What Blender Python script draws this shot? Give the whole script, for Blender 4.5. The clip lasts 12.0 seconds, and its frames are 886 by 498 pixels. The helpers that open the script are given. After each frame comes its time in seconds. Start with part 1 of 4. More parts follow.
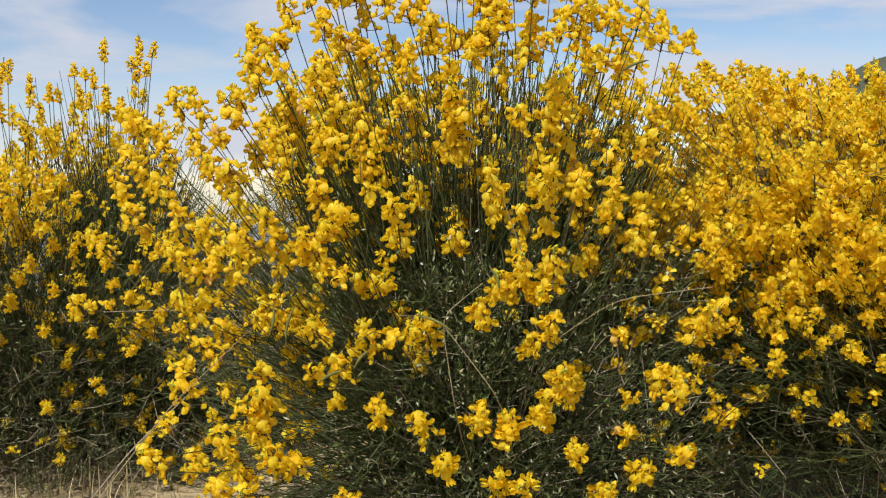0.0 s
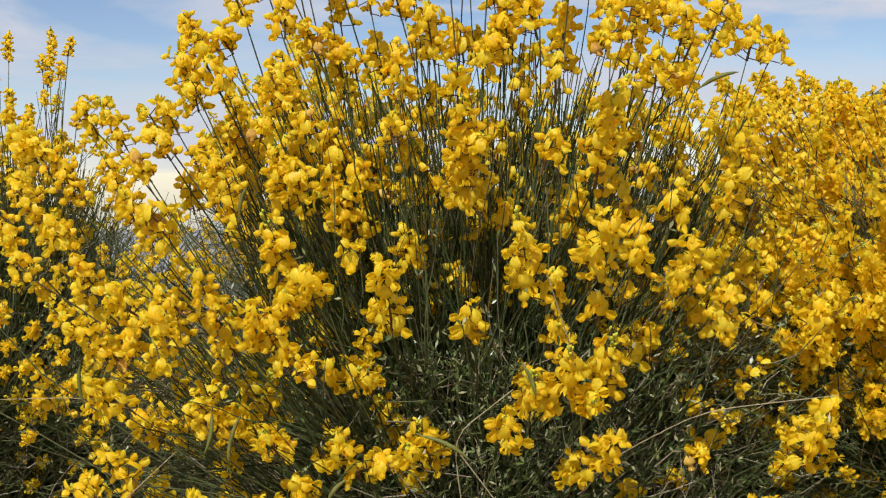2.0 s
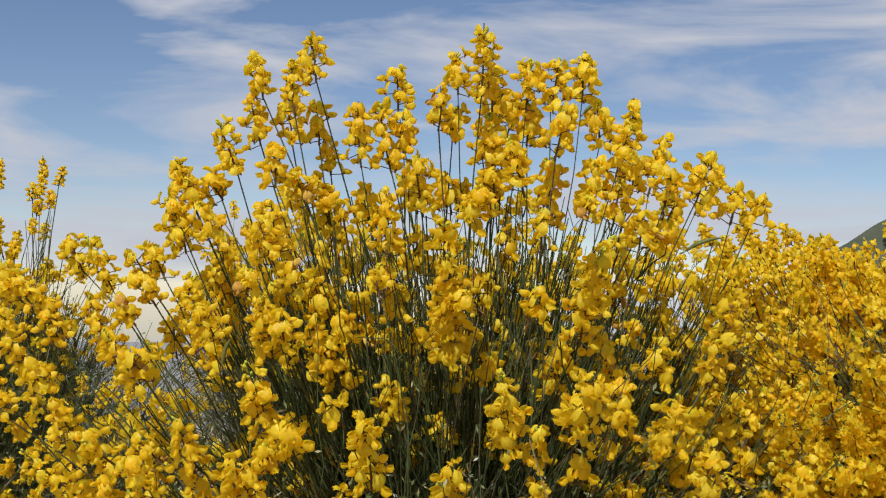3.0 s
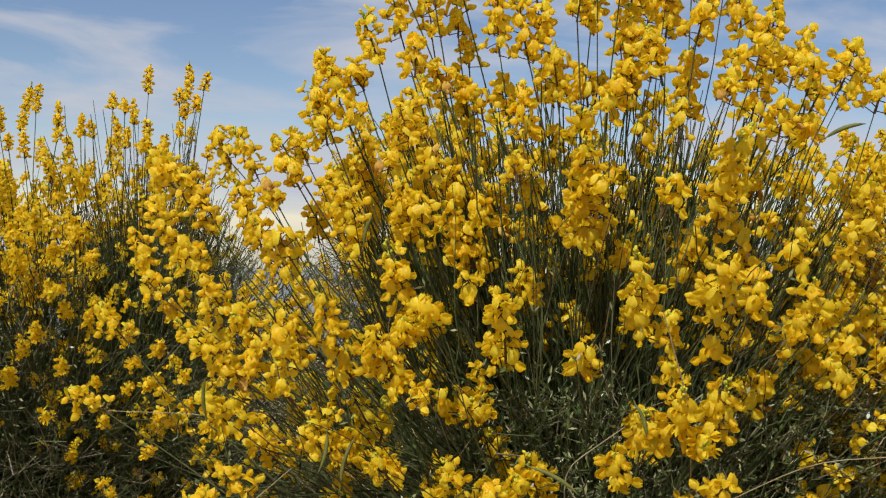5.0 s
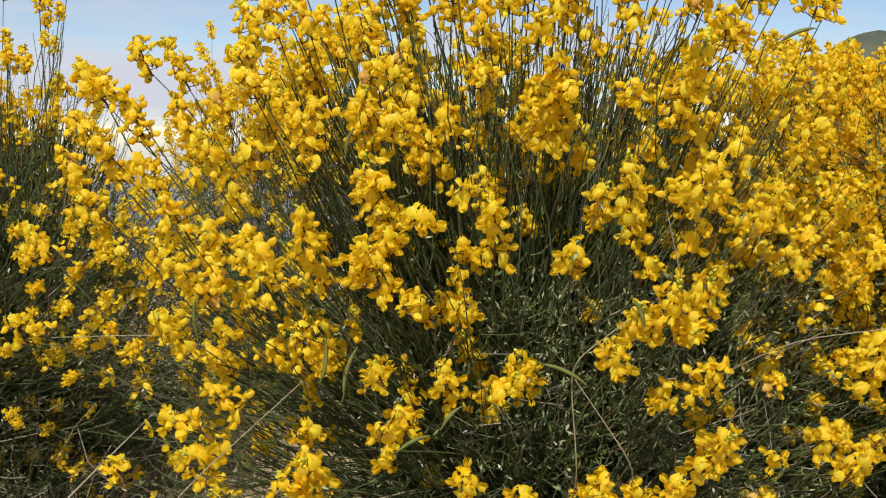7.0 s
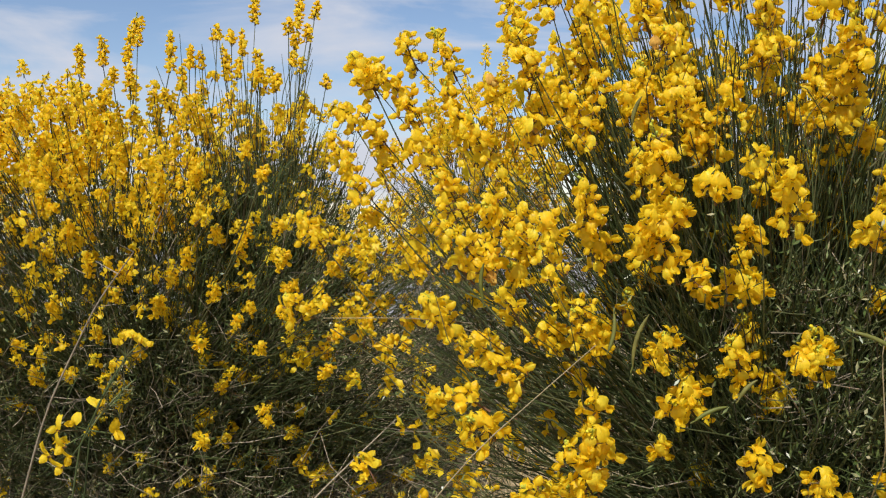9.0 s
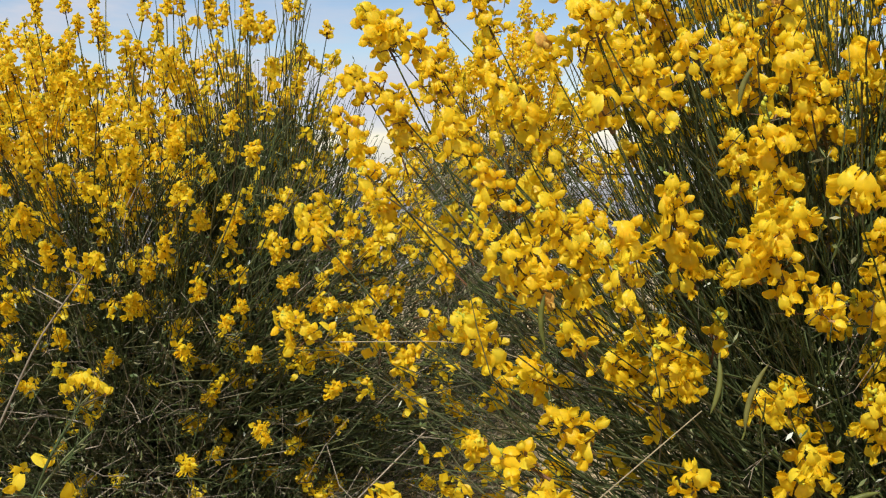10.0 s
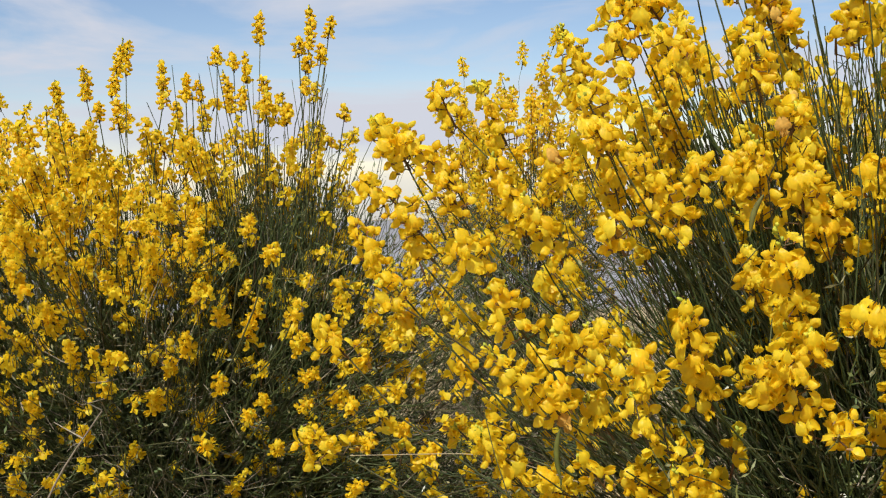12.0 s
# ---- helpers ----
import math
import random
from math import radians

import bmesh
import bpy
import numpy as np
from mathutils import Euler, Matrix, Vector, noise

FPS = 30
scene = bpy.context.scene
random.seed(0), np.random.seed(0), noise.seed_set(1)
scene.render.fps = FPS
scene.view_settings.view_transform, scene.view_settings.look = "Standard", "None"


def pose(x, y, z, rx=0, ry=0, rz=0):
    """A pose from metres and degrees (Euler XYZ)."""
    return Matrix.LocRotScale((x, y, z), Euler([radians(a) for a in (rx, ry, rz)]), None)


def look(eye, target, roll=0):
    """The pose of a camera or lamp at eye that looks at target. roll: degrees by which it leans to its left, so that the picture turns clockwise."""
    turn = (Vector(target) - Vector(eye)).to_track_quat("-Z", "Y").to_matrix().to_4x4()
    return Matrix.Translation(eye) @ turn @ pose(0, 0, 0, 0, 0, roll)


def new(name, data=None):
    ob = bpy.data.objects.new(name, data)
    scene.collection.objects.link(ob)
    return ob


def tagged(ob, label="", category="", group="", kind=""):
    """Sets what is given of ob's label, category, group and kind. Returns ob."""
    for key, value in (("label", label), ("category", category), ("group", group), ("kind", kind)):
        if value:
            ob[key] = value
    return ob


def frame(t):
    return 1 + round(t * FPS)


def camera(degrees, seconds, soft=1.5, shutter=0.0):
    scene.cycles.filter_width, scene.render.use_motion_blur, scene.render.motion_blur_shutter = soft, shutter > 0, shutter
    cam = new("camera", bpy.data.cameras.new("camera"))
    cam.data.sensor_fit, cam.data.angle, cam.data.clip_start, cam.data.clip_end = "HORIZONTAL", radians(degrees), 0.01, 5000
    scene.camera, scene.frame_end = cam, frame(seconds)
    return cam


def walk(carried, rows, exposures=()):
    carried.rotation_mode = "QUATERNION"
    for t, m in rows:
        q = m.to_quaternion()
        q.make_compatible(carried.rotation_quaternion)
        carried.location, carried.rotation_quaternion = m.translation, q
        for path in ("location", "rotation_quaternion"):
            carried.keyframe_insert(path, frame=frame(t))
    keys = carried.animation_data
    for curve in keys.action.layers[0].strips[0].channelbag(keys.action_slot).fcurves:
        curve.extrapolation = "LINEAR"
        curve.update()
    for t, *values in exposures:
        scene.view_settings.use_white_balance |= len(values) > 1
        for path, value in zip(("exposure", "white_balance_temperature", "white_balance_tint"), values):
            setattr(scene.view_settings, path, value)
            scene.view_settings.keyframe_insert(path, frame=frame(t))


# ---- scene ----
# the walk: a step towards the shrubs, a look up, then sideways to the left and closer
PATH = [
    (0, (0.081, 0.053, 0.576), (-0.037, 2.046, 0.444), -1.3),
    (0.5, (-0.060, 0.153, 0.549), (0.026, 2.148, 0.440), 0.7),
    (1, (-0.038, 0.321, 0.561), (0.034, 2.316, 0.442), 0.5),
    (1.5, (-0.010, 0.462, 0.561), (0.014, 2.460, 0.468), 0.0),
    (2, (0.007, 0.461, 0.622), (-0.025, 2.457, 0.490), -0.7),
    (2.5, (0.013, 0.465, 0.656), (-0.009, 2.465, 0.634), 0.3),
    (2.7, (0.006, 0.464, 0.659), (0.004, 2.464, 0.697), 0.9),
    (4.3, (0.011, 0.439, 0.658), (-0.027, 2.436, 0.758), 0.2),
    (4.5, (0.005, 0.440, 0.638), (-0.048, 2.438, 0.721), 0.8),
    (5, (-0.001, 0.438, 0.608), (-0.220, 2.425, 0.562), 1.9),
    (5.5, (-0.030, 0.420, 0.604), (-0.389, 2.381, 0.441), -1.2),
    (6, (-0.094, 0.442, 0.588), (-0.428, 2.408, 0.435), 0.9),
    (6.5, (-0.140, 0.428, 0.596), (-0.220, 2.419, 0.428), 1.1),
    (7, (-0.203, 0.418, 0.609), (-0.016, 2.399, 0.405), 0.3),
    (7.5, (-0.280, 0.388, 0.605), (-0.178, 2.372, 0.371), 0.3),
    (7.7, (-0.291, 0.372, 0.603), (-0.242, 2.359, 0.378), 1.0),
    (9.3, (-0.319, 0.481, 0.499), (-0.433, 2.477, 0.441), 0.3),
    (9.5, (-0.332, 0.593, 0.520), (-0.446, 2.587, 0.410), 0.2),
    (10, (-0.353, 0.689, 0.564), (-0.457, 2.676, 0.370), -0.0),
    (10.5, (-0.350, 0.689, 0.586), (-0.476, 2.674, 0.376), -0.6),
    (11, (-0.346, 0.686, 0.594), (-0.464, 2.675, 0.425), -0.9),
    (11.5, (-0.340, 0.688, 0.618), (-0.491, 2.677, 0.478), -1.2),
    (12, (-0.343, 0.692, 0.638), (-0.493, 2.680, 0.488), -1.3),
]
cam = camera(41.8, 12.0, soft=1.2)
EXPOSURES = [(0.0, 0.19), (1.5, 0.19), (2.5, 0.04), (4.4, -0.26), (5.0, -0.08), (5.5, 0.19), (12.0, 0.19)]
walk(cam, [(t, look(eye, target, roll)) for t, eye, target, roll in PATH], EXPOSURES)

# ---- sky and sun ----
SUN_EL, SUN_AZ = 51.0, 200.0  # height above the horizon; compass bearing, with +y as north
sun_dir = Vector((math.sin(radians(SUN_AZ)) * math.cos(radians(SUN_EL)), math.cos(radians(SUN_AZ)) * math.cos(radians(SUN_EL)), math.sin(radians(SUN_EL))))
sun = new("sun", bpy.data.lights.new("sun", "SUN"))
sun.data.energy, sun.data.angle, sun.data.color = 5.0, radians(0.6), (1.0, 0.96, 0.90)
sun.matrix_world = look(sun_dir * 30, (0, 0, 0))

world = bpy.data.worlds.new("sky")
scene.world = world
world.use_nodes = True
wn, wl = world.node_tree.nodes, world.node_tree.links
wn.clear()
w_out, w_bg = wn.new("ShaderNodeOutputWorld"), wn.new("ShaderNodeBackground")
w_sky = wn.new("ShaderNodeTexSky")
w_sky.sky_type, w_sky.sun_disc = "NISHITA", False
w_sky.sun_elevation, w_sky.sun_rotation = radians(SUN_EL), radians(SUN_AZ)
w_sky.air_density, w_sky.dust_density, w_sky.ozone_density = 1.0, 0.0, 2.0
w_sky.altitude = 1500
w_co, w_map = wn.new("ShaderNodeTexCoord"), wn.new("ShaderNodeMapping")
w_map.inputs["Scale"].default_value = (1.9, 1.9, 10.0)
w_map.inputs["Rotation"].default_value = (0.08, 0.05, 0.0)
w_map.inputs["Location"].default_value = (0.35, 0.0, 0.4)
w_noise, w_ramp = wn.new("ShaderNodeTexNoise"), wn.new("ShaderNodeValToRGB")
w_noise.inputs["Scale"].default_value, w_noise.inputs["Detail"].default_value = 1.7, 9.0
w_noise.inputs["Roughness"].default_value, w_noise.inputs["Distortion"].default_value = 0.56, 0.5
w_ramp.color_ramp.elements[0].position, w_ramp.color_ramp.elements[1].position = 0.44, 0.62
w_mix = wn.new("ShaderNodeMix")
w_mix.data_type = "RGBA"
w_mix.inputs["B"].default_value = (5.4, 5.6, 6.3, 1)
w_bg.inputs["Strength"].default_value = 0.105
wl.new(w_co.outputs["Generated"], w_map.inputs["Vector"])
wl.new(w_map.outputs["Vector"], w_noise.inputs["Vector"])
wl.new(w_noise.outputs["Fac"], w_ramp.inputs["Fac"])
wl.new(w_ramp.outputs["Color"], w_mix.inputs["Factor"])
w_deep = wn.new("ShaderNodeVectorMath")
w_deep.operation = "MULTIPLY"
w_deep.inputs[1].default_value = (0.84, 0.82, 0.86)
wl.new(w_sky.outputs["Color"], w_deep.inputs[0])
wl.new(w_deep.outputs["Vector"], w_mix.inputs["A"])
wl.new(w_mix.outputs["Result"], w_bg.inputs["Color"])
wl.new(w_bg.outputs["Background"], w_out.inputs["Surface"])

# ---- materials ----


def material(name, colours, rough=0.6, grain=60.0, grain_amount=0.25, through_light=0.0, bump=0.0, spec=0.22):
    """A surface whose colour runs through the given list from piece to piece, with a fine grain over it."""
    m = bpy.data.materials.new(name)
    m.use_nodes = True
    n, l = m.node_tree.nodes, m.node_tree.links
    bsdf, out = n["Principled BSDF"], n["Material Output"]
    ramp = n.new("ShaderNodeValToRGB")
    while len(ramp.color_ramp.elements) < len(colours):
        ramp.color_ramp.elements.new(0.5)
    for i, c in enumerate(colours):
        e = ramp.color_ramp.elements[i]
        e.position, e.color = i / max(1, len(colours) - 1), (*c, 1)
    geo, info, add = n.new("ShaderNodeNewGeometry"), n.new("ShaderNodeObjectInfo"), n.new("ShaderNodeMath")
    add.operation = "ADD"
    frac = n.new("ShaderNodeMath")
    frac.operation = "FRACT"
    l.new(geo.outputs["Random Per Island"], add.inputs[0])
    l.new(info.outputs["Random"], add.inputs[1])
    l.new(add.outputs[0], frac.inputs[0])
    l.new(frac.outputs[0], ramp.inputs["Fac"])
    co, tex = n.new("ShaderNodeTexCoord"), n.new("ShaderNodeTexNoise")
    tex.inputs["Scale"].default_value, tex.inputs["Detail"].default_value = grain, 4.0
    l.new(co.outputs["Object"], tex.inputs["Vector"])
    level = n.new("ShaderNodeMapRange")
    level.inputs["From Min"].default_value, level.inputs["From Max"].default_value = 0.25, 0.75
    level.inputs["To Min"].default_value, level.inputs["To Max"].default_value = 1 - grain_amount, 1 + grain_amount
    l.new(tex.outputs["Fac"], level.inputs["Value"])
    mul = n.new("ShaderNodeVectorMath")
    mul.operation = "SCALE"
    l.new(ramp.outputs["Color"], mul.inputs[0])
    l.new(level.outputs["Result"], mul.inputs["Scale"])
    l.new(mul.outputs["Vector"], bsdf.inputs["Base Color"])
    bsdf.inputs["Roughness"].default_value = rough
    bsdf.inputs["Specular IOR Level"].default_value = spec
    if bump:
        b = n.new("ShaderNodeBump")
        b.inputs["Strength"].default_value, b.inputs["Distance"].default_value = bump, 0.002
        l.new(tex.outputs["Fac"], b.inputs["Height"])
        l.new(b.outputs["Normal"], bsdf.inputs["Normal"])
    if through_light:
        tr, mix = n.new("ShaderNodeBsdfTranslucent"), n.new("ShaderNodeMixShader")
        deep = n.new("ShaderNodeVectorMath")
        deep.operation = "MULTIPLY"
        deep.inputs[1].default_value = (1.0, 0.95, 0.62)
        l.new(mul.outputs["Vector"], deep.inputs[0])
        l.new(deep.outputs["Vector"], tr.inputs["Color"])
        mix.inputs["Fac"].default_value = through_light
        l.new(bsdf.outputs[0], mix.inputs[1])
        l.new(tr.outputs[0], mix.inputs[2])
        l.new(mix.outputs[0], out.inputs["Surface"])
    return m


PETAL = material("petal", [(0.93, 0.64, 0.020), (0.94, 0.72, 0.030), (0.95, 0.79, 0.055), (0.93, 0.67, 0.022)], 0.42, spec=0.35, bump=0.35, grain=220, grain_amount=0.10, through_light=0.60)
WITHERED = material("withered_petal", [(0.50, 0.27, 0.05), (0.60, 0.40, 0.08)], 0.8, grain=300, through_light=0.2)
BUD = material("bud", [(0.50, 0.45, 0.03), (0.30, 0.34, 0.04), (0.62, 0.47, 0.02)], 0.6, grain=300)
CALYX = material("calyx", [(0.20, 0.16, 0.04), (0.25, 0.12, 0.05)], 0.6, grain=300)
STEM = material("green_stem", [(0.050, 0.070, 0.022), (0.080, 0.102, 0.036), (0.034, 0.048, 0.018), (0.125, 0.135, 0.058), (0.066, 0.052, 0.028)], 0.5, spec=0.16, grain=400, grain_amount=0.3)
RACHIS = material("flower_stalk", [(0.085, 0.070, 0.026), (0.13, 0.060, 0.030), (0.06, 0.065, 0.022)], 0.5, grain=400)
LEAF = material("leaflet", [(0.06, 0.10, 0.025), (0.10, 0.14, 0.04), (0.16, 0.19, 0.07), (0.40, 0.37, 0.22)], 0.35, spec=0.5, grain=200, through_light=0.25)
DRY = material("dry_twig", [(0.17, 0.14, 0.10), (0.34, 0.29, 0.21), (0.10, 0.08, 0.055), (0.13, 0.12, 0.07)], 0.8, grain=300, grain_amount=0.35)
BARK = material("bark", [(0.10, 0.08, 0.055), (0.13, 0.10, 0.07)], 0.9, grain=120, grain_amount=0.5, bump=0.8)
STRAW = material("straw", [(0.42, 0.33, 0.18), (0.55, 0.45, 0.27), (0.33, 0.26, 0.13), (0.20, 0.20, 0.08)], 0.7, grain=200, through_light=0.15)
BLEACHED = material("bleached_stem", [(0.26, 0.21, 0.12), (0.34, 0.28, 0.17)], 0.7, grain=200, grain_amount=0.3)
POD = material("seed_pod", [(0.10, 0.11, 0.022), (0.14, 0.13, 0.035)], 0.5, grain=150, grain_amount=0.3)


def land(name, stops, scales, rough=0.9, bump=0.5):
    """Soil or road: two sizes of noise through one colour ramp."""
    m = bpy.data.materials.new(name)
    m.use_nodes = True
    n, l = m.node_tree.nodes, m.node_tree.links
    bsdf = n["Principled BSDF"]
    bsdf.inputs["Roughness"].default_value = rough
    co = n.new("ShaderNodeTexCoord")
    a, b, add = n.new("ShaderNodeTexNoise"), n.new("ShaderNodeTexNoise"), n.new("ShaderNodeMix")
    for tex, s in ((a, scales[0]), (b, scales[1])):
        tex.inputs["Scale"].default_value, tex.inputs["Detail"].default_value = s, 8.0
        l.new(co.outputs["Object"], tex.inputs["Vector"])
    add.inputs["Factor"].default_value = 0.5
    l.new(a.outputs["Fac"], add.inputs["A"])
    l.new(b.outputs["Fac"], add.inputs["B"])
    ramp = n.new("ShaderNodeValToRGB")
    while len(ramp.color_ramp.elements) < len(stops):
        ramp.color_ramp.elements.new(0.5)
    for i, c in enumerate(stops):
        e = ramp.color_ramp.elements[i]
        e.position, e.color = 0.32 + 0.36 * i / (len(stops) - 1), (*c, 1)
    l.new(add.outputs["Result"], ramp.inputs["Fac"])
    l.new(ramp.outputs["Color"], bsdf.inputs["Base Color"])
    bp = n.new("ShaderNodeBump")
    bp.inputs["Strength"].default_value, bp.inputs["Distance"].default_value = bump, 0.02
    l.new(b.outputs["Fac"], bp.inputs["Height"])
    l.new(bp.outputs["Normal"], bsdf.inputs["Normal"])
    return m


SOIL = land("dry_grassland", [(0.13, 0.095, 0.05), (0.26, 0.20, 0.11), (0.40, 0.32, 0.18), (0.22, 0.20, 0.09)], (0.9, 40.0))
ASPHALT = land("road_surface", [(0.16, 0.16, 0.17), (0.22, 0.22, 0.23), (0.27, 0.27, 0.28)], (0.7, 60.0), bump=0.2)
SCRUB = land("hill_scrub", [(0.03, 0.04, 0.025), (0.055, 0.065, 0.04), (0.09, 0.09, 0.06)], (1.2, 14.0), bump=0.8)

# ---- geometry helpers ----


class Soup:
    """Vertices, faces and material numbers, gathered in arrays and made into one mesh."""

    def __init__(self):
        self.v, self.q, self.t, self.qm, self.tm, self.n = [], [], [], [], [], 0

    def add(self, v, quads=None, tris=None, mat=0):
        if quads is not None and len(quads):
            q = np.asarray(quads)
            self.q.append(q + self.n)
            self.qm.append(np.broadcast_to(mat, len(q)))
        if tris is not None and len(tris):
            t = np.asarray(tris)
            self.t.append(t + self.n)
            self.tm.append(np.broadcast_to(mat, len(t)))
        self.v.append(np.asarray(v, float))
        self.n += len(v)

    def arrays(self):
        v = np.concatenate(self.v) if self.v else np.zeros((0, 3))
        q = np.concatenate(self.q) if self.q else np.zeros((0, 4), int)
        t = np.concatenate(self.t) if self.t else np.zeros((0, 3), int)
        qm = np.concatenate(self.qm) if self.qm else np.zeros(0, int)
        tm = np.concatenate(self.tm) if self.tm else np.zeros(0, int)
        return v, q, t, qm, tm

    def put(self, other, m):
        """Another soup's arrays, moved by the 4 x 4 matrix m."""
        v, q, t, qm, tm = other
        m = np.asarray(m)
        k = self.n
        self.v.append(v @ m[:3, :3].T + m[:3, 3])
        self.n += len(v)
        if len(q):
            self.q.append(q + k)
            self.qm.append(qm)
        if len(t):
            self.t.append(t + k)
            self.tm.append(tm)

    def mesh(self, name, materials, smooth=True):
        v, q, t, qm, tm = self.arrays()
        me = bpy.data.meshes.new(name)
        me.vertices.add(len(v))
        me.vertices.foreach_set("co", v.ravel())
        me.loops.add(4 * len(q) + 3 * len(t))
        me.loops.foreach_set("vertex_index", np.concatenate([q.ravel(), t.ravel()]).astype(np.int32))
        me.polygons.add(len(q) + len(t))
        me.polygons.foreach_set("loop_start", np.concatenate([4 * np.arange(len(q)), 4 * len(q) + 3 * np.arange(len(t))]).astype(np.int32))
        me.polygons.foreach_set("material_index", np.concatenate([qm, tm]).astype(np.int32))
        me.polygons.foreach_set("use_smooth", np.full(len(q) + len(t), smooth))
        for m in materials:
            me.materials.append(m)
        me.update(calc_edges=True)
        return me


def unit(v):
    v = np.asarray(v, float)
    return v / max(1e-9, np.linalg.norm(v))


def basis(axis, spin=0.0):
    """A turn whose z runs along the axis, spun about it."""
    z = unit(axis)
    x = unit(np.cross((0, 1, 0) if abs(z[1]) < 0.9 else (1, 0, 0), z))
    y = np.cross(z, x)
    c, s = math.cos(spin), math.sin(spin)
    return np.stack([c * x + s * y, c * y - s * x, z], 1)


def placed(place, axis, spin, size):
    m = np.eye(4)
    m[:3, :3] = basis(axis, spin) * size
    m[:3, 3] = place
    return m


def tube(soup, points, radii, sides=4, mat=0, cap=False):
    """A round stalk along the points."""
    p = np.asarray(points, float)
    n = len(p)
    d = np.gradient(p, axis=0)
    d /= np.maximum(1e-9, np.linalg.norm(d, axis=1, keepdims=True))
    ref = np.array((0.31, 0.17, 0.93)) if abs(d[0][2]) < 0.8 else np.array((0.93, 0.31, 0.17))
    x = np.cross(ref, d)
    x /= np.maximum(1e-9, np.linalg.norm(x, axis=1, keepdims=True))
    y = np.cross(d, x)
    a = 2 * np.pi * np.arange(sides) / sides
    ring = np.cos(a)[None, :, None] * x[:, None] + np.sin(a)[None, :, None] * y[:, None]
    v = (p[:, None] + ring * np.asarray(radii, float).reshape(-1, 1, 1)).reshape(-1, 3)
    i, j = np.meshgrid(np.arange(n - 1), np.arange(sides), indexing="ij")
    k = (j + 1) % sides
    q = np.stack([i * sides + j, i * sides + k, (i + 1) * sides + k, (i + 1) * sides + j], -1).reshape(-1, 4)
    tris = None
    if cap:
        tris = [((n - 1) * sides, (n - 1) * sides + s, (n - 1) * sides + s + 1) for s in range(1, sides - 1)]
    soup.add(v, q, tris, mat)


def tubes(soup, p, r, sides, mats):
    """Many stalks at once: p is stalks x points x 3, r is stalks x points, mats a material number for each stalk."""
    p, r = np.asarray(p, float), np.asarray(r, float)
    m, n = p.shape[:2]
    d = np.gradient(p, axis=1)
    d /= np.maximum(1e-9, np.linalg.norm(d, axis=2, keepdims=True))
    ref = np.where(np.abs(d[:, :1, 2:]) < 0.8, np.array((0.31, 0.17, 0.93)), np.array((0.93, 0.31, 0.17)))
    x = np.cross(np.broadcast_to(ref, d.shape), d)
    x /= np.maximum(1e-9, np.linalg.norm(x, axis=2, keepdims=True))
    y = np.cross(d, x)
    a = 2 * np.pi * np.arange(sides) / sides
    ring = np.cos(a)[:, None] * x[:, :, None] + np.sin(a)[:, None] * y[:, :, None]
    v = (p[:, :, None] + ring * r[:, :, None, None]).reshape(-1, 3)
    i, j = np.meshgrid(np.arange(n - 1), np.arange(sides), indexing="ij")
    k = (j + 1) % sides
    q = np.stack([i * sides + j, i * sides + k, (i + 1) * sides + k, (i + 1) * sides + j], -1).reshape(-1, 4)
    every = (q[None] + (np.arange(m) * n * sides)[:, None, None]).reshape(-1, 4)
    soup.add(v, every, None, np.repeat(np.asarray(mats), len(q)))


def arc(a, b, c, n):
    """Points along the quadratic curve from a by b to c."""
    s = np.linspace(0, 1, n)[:, None]
    return (1 - s) ** 2 * np.asarray(a) + 2 * s * (1 - s) * np.asarray(b) + s**2 * np.asarray(c)


def part(name, data, parent, label="", kind="", category=""):
    ob = new(name, data)
    ob.parent = parent
    return tagged(ob, label, category, "", kind)


# ---- flowers ----


def petal(soup, length, width, nu, nv, shape, mat=0):
    """A rounded petal: shape(u, v) gives its place for u across (-1 to 1) and v along (0 to 1)."""
    u, v = np.meshgrid(np.linspace(-1, 1, nu + 1), np.linspace(0, 1, nv + 1), indexing="ij")
    half = np.sin(np.pi * np.clip(0.08 + 0.86 * v**0.8, 0, 1)) ** 0.95
    pts = shape(u, v, u * half * width, v * length)
    i, j = np.meshgrid(np.arange(nu), np.arange(nv), indexing="ij")
    k = nv + 1
    q = np.stack([i * k + j, (i + 1) * k + j, (i + 1) * k + j + 1, i * k + j + 1], -1).reshape(-1, 4)
    soup.add(pts.reshape(-1, 3), q, None, mat)


